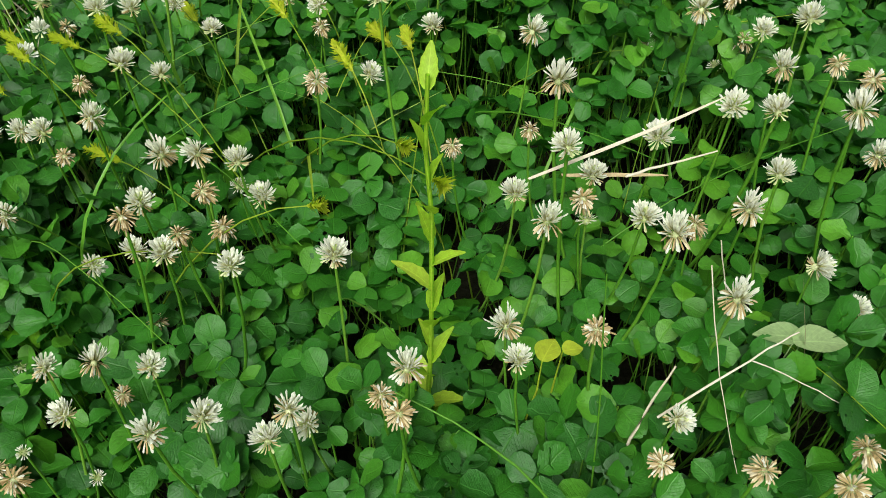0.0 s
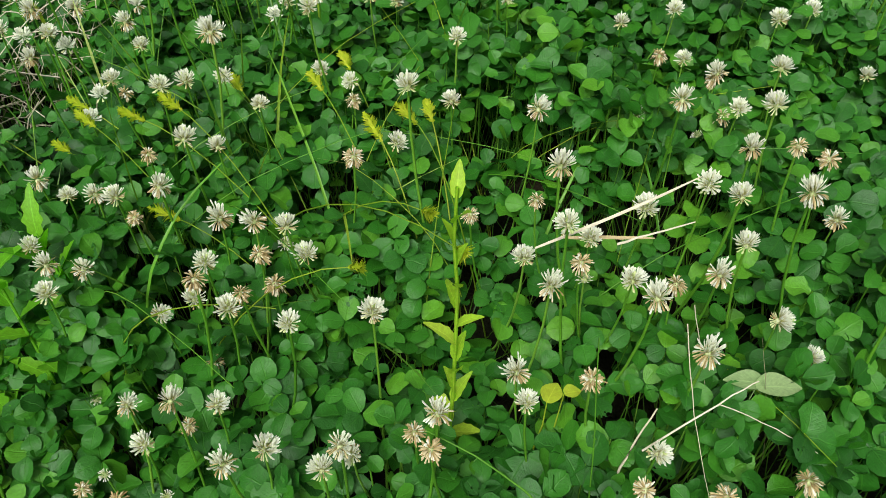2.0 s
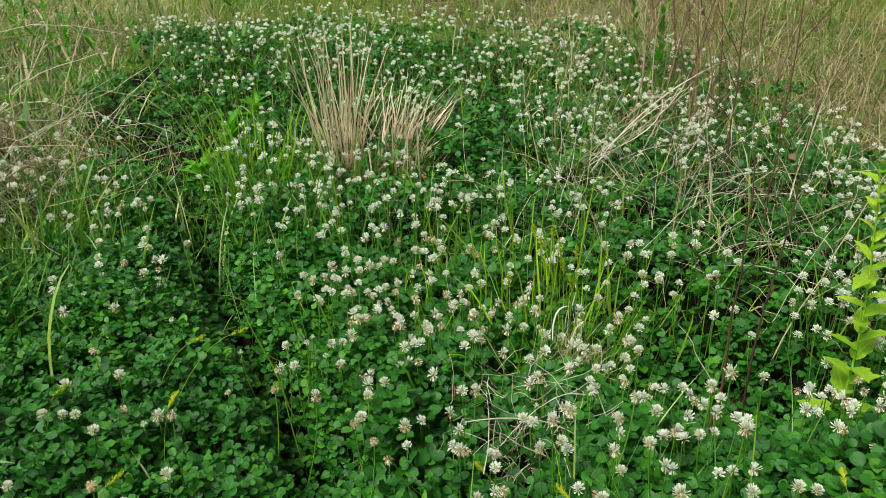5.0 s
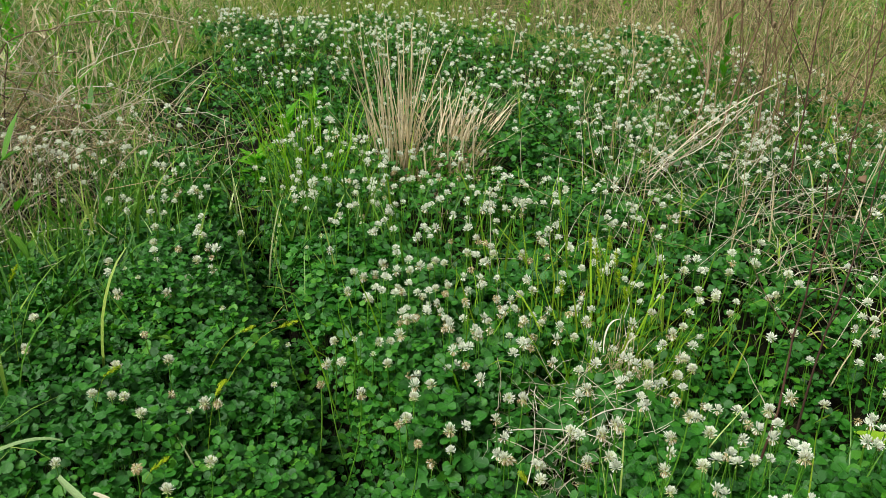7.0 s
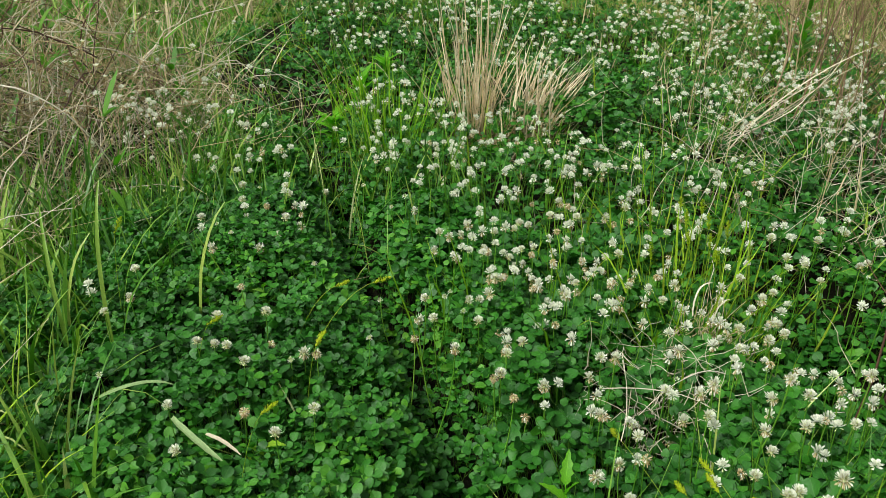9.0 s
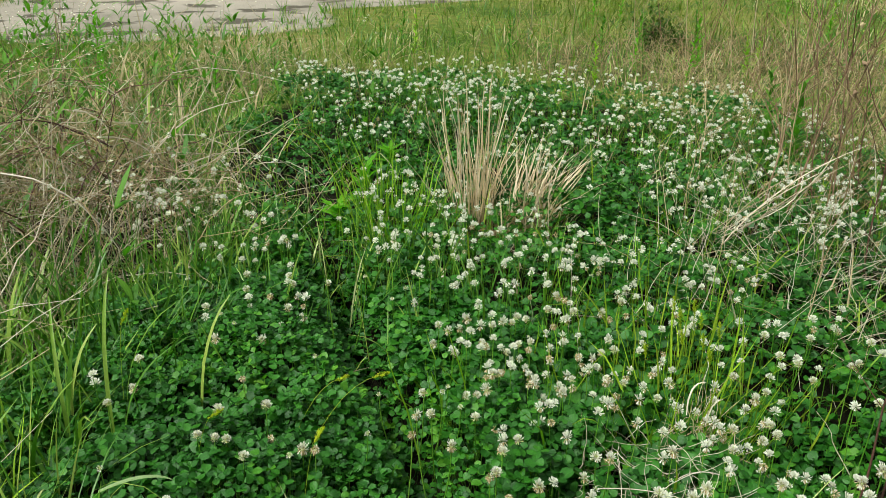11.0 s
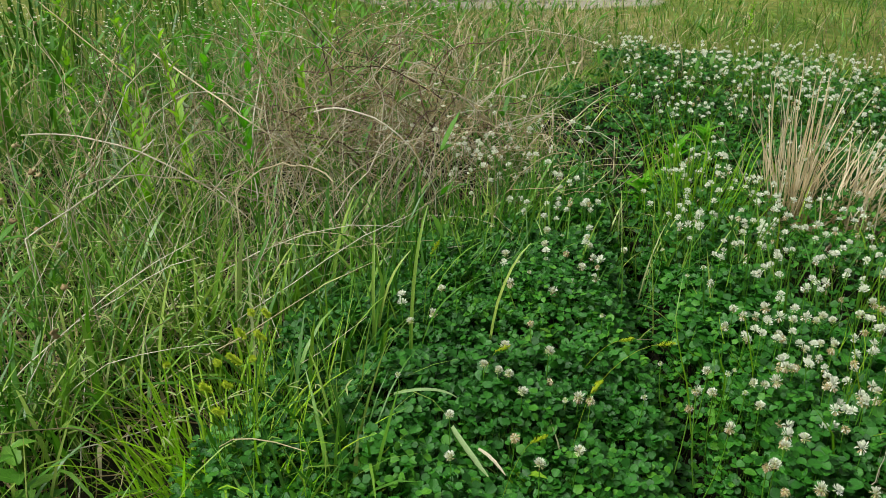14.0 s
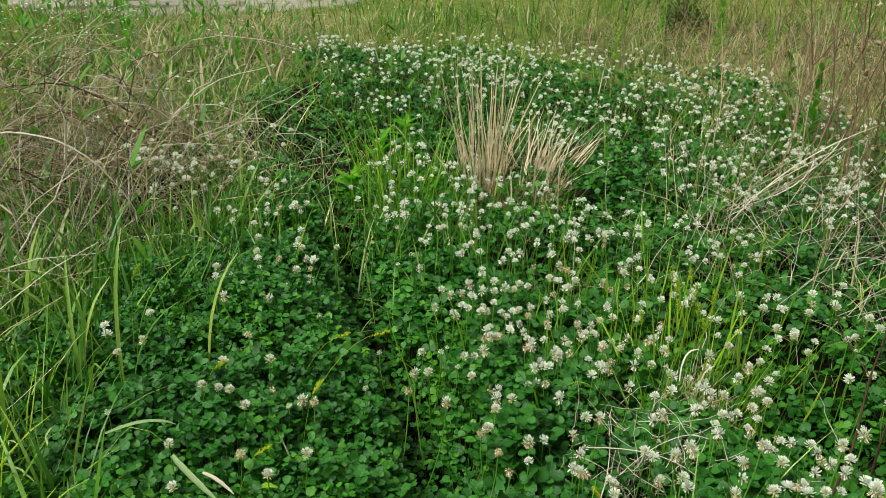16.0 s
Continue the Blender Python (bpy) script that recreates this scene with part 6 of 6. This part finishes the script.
RUST = "dark reddish dry weed stem standing in the clover"
dead_weed((-0.25, 0.97), 0.62, 2, RUSSET, RUST, 501, 0.0028, 0.1, az=1.4)
dead_weed((-0.22, 1.22), 0.7, 1, RUSSET, RUST, 502, 0.0028, 0.06, az=1.2)
dead_weed((0.43, 1.12), 0.55, 1, RUSSET, RUST, 503, 0.0024, 0.03)
dead_weed((0.22, 1.95), 0.75, 2, RUSSET, RUST, 504, 0.003, 0.06)
dead_weed((-0.3, 1.75), 0.75, 5, RUSSET, RUST, 505, 0.003, 0.05, heads=3)
dead_weed((-0.45, 2.05), 0.8, 6, RUSSET, RUST, 506, 0.003, 0.1, heads=4)
BROWN = "bare brown branching dead weed among dry grass"
for i, (wx, wy, wh) in enumerate(((-0.8, 2.5, 0.75), (-0.88, 2.6, 0.7), (-0.72, 2.7, 0.8), (-0.6, 2.3, 0.6), (-0.2, 2.5, 0.7), (0.1, 2.4, 0.6), (-1.1, 2.5, 0.5), (-1.2, 3.9, 0.5), (-1.0, 3.6, 0.6), (-2.1, 5.2, 0.5), (-2.3, 5.6, 0.5), (-1.9, 5.0, 0.45), (-0.7, 3.3, 0.7), (-1.6, 4.3, 0.5), (-0.5, 2.8, 0.8), (0.2, 2.35, 0.65), (-0.6, 2.2, 0.6))):
    dead_weed((wx, wy), wh, 9, DEAD, BROWN, 520 + i, 0.003, 0.1, 0.6)
for i, (wx, wy, wh) in enumerate(((-0.7, 2.55, 0.75), (-0.78, 2.72, 0.8), (-0.58, 2.6, 0.7), (-0.5, 2.95, 0.75), (-0.3, 2.85, 0.65), (-0.85, 3.1, 0.7), (-0.62, 2.8, 0.85), (-1.0, 3.3, 0.6), (0.0, 2.7, 0.6), (0.3, 2.5, 0.6), (-2.4, 5.2, 0.65), (-2.0, 4.9, 0.7), (-2.2, 5.5, 0.7), (-1.8, 5.3, 0.75), (-1.6, 4.8, 0.65), (-2.6, 5.6, 0.6), (-1.4, 5.1, 0.7))):
    dead_weed((wx, wy), wh, 14, DEAD_RED, "reddish-brown twiggy dead weed behind the clover", 640 + i, 0.0028, 0.16, 0.8)
for i, (wx, wy, wh, az, ln) in enumerate(((-0.76, 2.27, 0.95, 0.6, 0.22), (-0.84, 2.35, 0.9, 0.9, 0.14), (-0.62, 2.4, 0.85, 2.6, 0.1))):
    dead_weed((wx, wy), wh, 11, DEAD_RED, "thick brown branching dead weed stem leaning behind the clover", 660 + i, 0.0034, ln, 0.5, heads=3, az=az)
PALE = "pale straw-coloured dead stalk leaning over the meadow"
for i, (wx, wy, wh, az, ln) in enumerate(((-0.22, 1.3, 0.6, 1.0, 0.5), (-0.5, 1.6, 0.5, 1.3, 0.15), (0.0, 1.7, 0.55, 0.4, 0.6), (-1.05, 2.2, 0.45, 1.6, 0.4), (-0.95, 1.9, 0.42, 2.6, 0.2), (0.3, 1.35, 0.5, 2.0, 0.5), (-0.1, 1.75, 0.5, 3.3, 0.5), (0.15, 1.8, 0.55, 1.2, 0.4), (-0.75, 1.7, 0.45, 1.9, 0.3), (-0.3, 1.95, 0.6, 0.9, 0.3))):
    dead_weed((wx, wy), wh, 4, STRAW, PALE, 540 + i, 0.0018, ln, 0.5, az=az)
for i, (wx, wy, wh) in enumerate(((-2.0, 4.6, 1.0), (-2.25, 4.4, 1.05), (-1.7, 4.9, 1.1), (-2.6, 4.2, 0.8), (-3.2, 4.8, 0.9), (-5.2, 3.0, 0.9), (-5.5, 2.6, 1.0), (-5.9, 2.8, 1.1), (-6.4, 2.2, 1.0), (-4.6, 2.1, 0.7), (-4.3, 1.6, 0.8))):
    dead_weed((wx, wy), wh, 3, STRAW, "tall thin pale dry grass stalk", 560 + i, 0.003, 0.05, 0.3)
GREYW = "grey-brown dead weed stem arching out of the tangle"
for i in range(30):
    g2 = np.random.default_rng(600 + i)
    wx, wy = g2.normal(-2.45, 0.28), g2.normal(0.55, 0.45)
    wl, az, ln = g2.uniform(0.45, 1.0), g2.uniform(0, 6.283), g2.uniform(0.1, 0.8)
    root = holder("arching_weed", (wx, wy, float(ground_z(wx, wy))), GREYW, "dead stem", "arching stems")
    line = wobble(arcs(np.zeros((1, 3)), np.array([az]), np.array([wl]), np.array([ln]), np.array([g2.uniform(0.3, 1.6)]), 16, g2.uniform(1.0, 2.2)), np.array([0.009]), 600 + i)
    line[:, :, 2] = np.maximum(line[:, :, 2], 0.0)
    s = Soup()
    tubes(s, line, g2.uniform(0.0014, 0.0027), 0, 5, 0.45)
    part("stem", s, root, [(BLEACHED, GREY, STRAW, DEAD)[i % 4]])
    for j in range(4):
        s = Soup()
        b = arcs(line[0, 4 + 3 * j][None], np.array([az + g2.normal(0, 1.0)]), g2.uniform(0.1, 0.35, 1), np.array([g2.uniform(0.3, 1.2)]), np.array([g2.normal(0.7, 0.6)]), 9)
        tubes(s, wobble(b, np.array([0.006]), 620 + 5 * i + j), g2.uniform(0.0007, 0.0014), 0, 4, 0.4)
        part("side_stem", s, root, [(BLEACHED, DEAD, GREY, STRAW)[j]])
LONG_STEMS = [
    [(-2.76, -0.21, 0.32), (-2.46, -0.09, 0.36), (-2.20, 0.11, 0.33), (-1.99, 0.22, 0.20)],
    [(-2.83, 0.20, 0.50), (-2.35, 0.23, 0.48), (-2.21, 0.31, 0.40), (-2.16, 0.51, 0.24)],
    [(-2.28, 0.51, 0.40), (-2.16, 0.60, 0.42), (-2.05, 0.67, 0.36), (-2.02, 0.77, 0.20)],
    [(-3.74, -0.00, 0.55), (-3.07, 0.06, 0.50), (-2.75, 0.13, 0.42)],
    [(-2.21, 0.30, 0.08), (-2.35, 0.33, 0.20), (-2.46, 0.40, 0.33), (-2.59, 0.47, 0.43)],
    [(-1.98, 0.43, 0.30), (-2.06, 0.33, 0.34), (-2.08, 0.20, 0.28)],
    [(-2.14, -0.29, 0.25), (-2.25, -0.09, 0.30), (-2.34, 0.08, 0.38)],
]
for i, pts in enumerate(LONG_STEMS):
    pts = np.array(pts)
    tt = np.linspace(0, len(pts) - 1, 12)
    line = np.stack([np.polyval(np.polyfit(np.arange(len(pts)), pts[:, c], 2), tt) for c in range(3)], 1)
    low = line[int(np.argmin(line[:, 2]))].copy()
    low[2] = float(ground_z(low[0], low[1]))
    line = np.concatenate([line, low[None]]) if np.argmin(line[:, 2]) > 5 else np.concatenate([low[None], line])
    s = Soup()
    tubes(s, wobble(line[None], np.array([0.003]), 690 + i), 0.0026, 0, 5, 0.6)
    thing("long_dead_weed", s, [BLEACHED if i % 2 == 0 else STRAW], "long pale dead stem arching through the tangle", "dead stem")
for i, (wx, wy, wh, az) in enumerate(((-2.1, -0.45, 0.36, 1.2), (-2.4, -0.4, 0.4, 0.8), (-1.65, -0.4, 0.34, 0.7), (-3.9, -0.1, 0.5, 0.3), (-2.2, -0.25, 0.36, 2.0))):
    dead_weed((wx, wy), wh, 3, BLEACHED, "pale dead stem with dark seed heads in the grass", 585 + i, 0.0022, 0.4, 0.5, heads=4, az=az)
dead_weed((-2.4, 0.97), 0.55, 3, RUSSET, "dark upright dead stem in the tangle", 580, 0.0028, 0.03)
dead_weed((-2.75, 0.1), 0.6, 3, RUSSET, "dark upright dead stem in the tangle", 581, 0.003, 0.2)


# ---- small white-flowered herbs behind the tangle ----
def build_white_herbs():
    g = np.random.default_rng(88)
    s = Soup()
    x, y = clump(260, -4.0, 0.6, 0.8, 0.9, g)
    x2, y2 = clump(60, -5.0, 2.3, 0.7, 0.5, g)
    x, y = np.r_[x, x2], np.r_[y, y2]
    n = len(x)
    az = g.uniform(0, 6.28, n)
    p = arcs(on_ground(x, y), az, g.uniform(0.3, 0.6, n), np.abs(g.normal(0.1, 0.1, n)), g.normal(0.2, 0.2, n), 6)
    tubes(s, p, 0.0016, 0, 3)
    for j in (1, 2, 3, 4):
        for _ in range(3):
            a = g.uniform(0, 6.28, n)
            ribbon(s, arcs(p[:, j], a, g.uniform(0.05, 0.11, n), g.uniform(0.5, 1.2, n), g.normal(0.5, 0.3, n), 4), 0.016, a, 0)
    for _ in range(4):
        c = p[:, -1] + g.normal(0, 0.03, (n, 3))
        for k in range(5):
            a = np.full(n, k * 1.257) + g.normal(0, 0.2, n)
            ribbon(s, arcs(c, a, np.full(n, 0.008), np.full(n, 0.9), np.full(n, 0.2), 3), 0.005, a, 1)
    thing("white_flowered_herbs", s, [HERB, WHITE], "leafy green herbs with tiny white flowers", "herbs", kind="stuff")


build_white_herbs()


# ---- a float on the river ----
def build_float():
    root = holder("river_float", (-13.4, 4.42, -0.17), "faded yellow plastic float with a red top on the water", "float")
    for name, rad, sx, sz, up, mat in (("hull", 0.12, 1.5, 0.4, 0.02, BUOY), ("cap", 0.05, 1.2, 0.7, 0.055, CAP_RED)):
        bm = bmesh.new()
        bmesh.ops.create_uvsphere(bm, u_segments=20, v_segments=12, radius=rad)
        for v in bm.verts:
            v.co.x *= sx
            v.co.z = v.co.z * sz + up
        me = bpy.data.meshes.new(name)
        bm.to_mesh(me)
        bm.free()
        for p in me.polygons:
            p.use_smooth = True
        me.materials.append(mat)
        part(name, me, root, label="faded red top" if name == "cap" else "")


build_float()
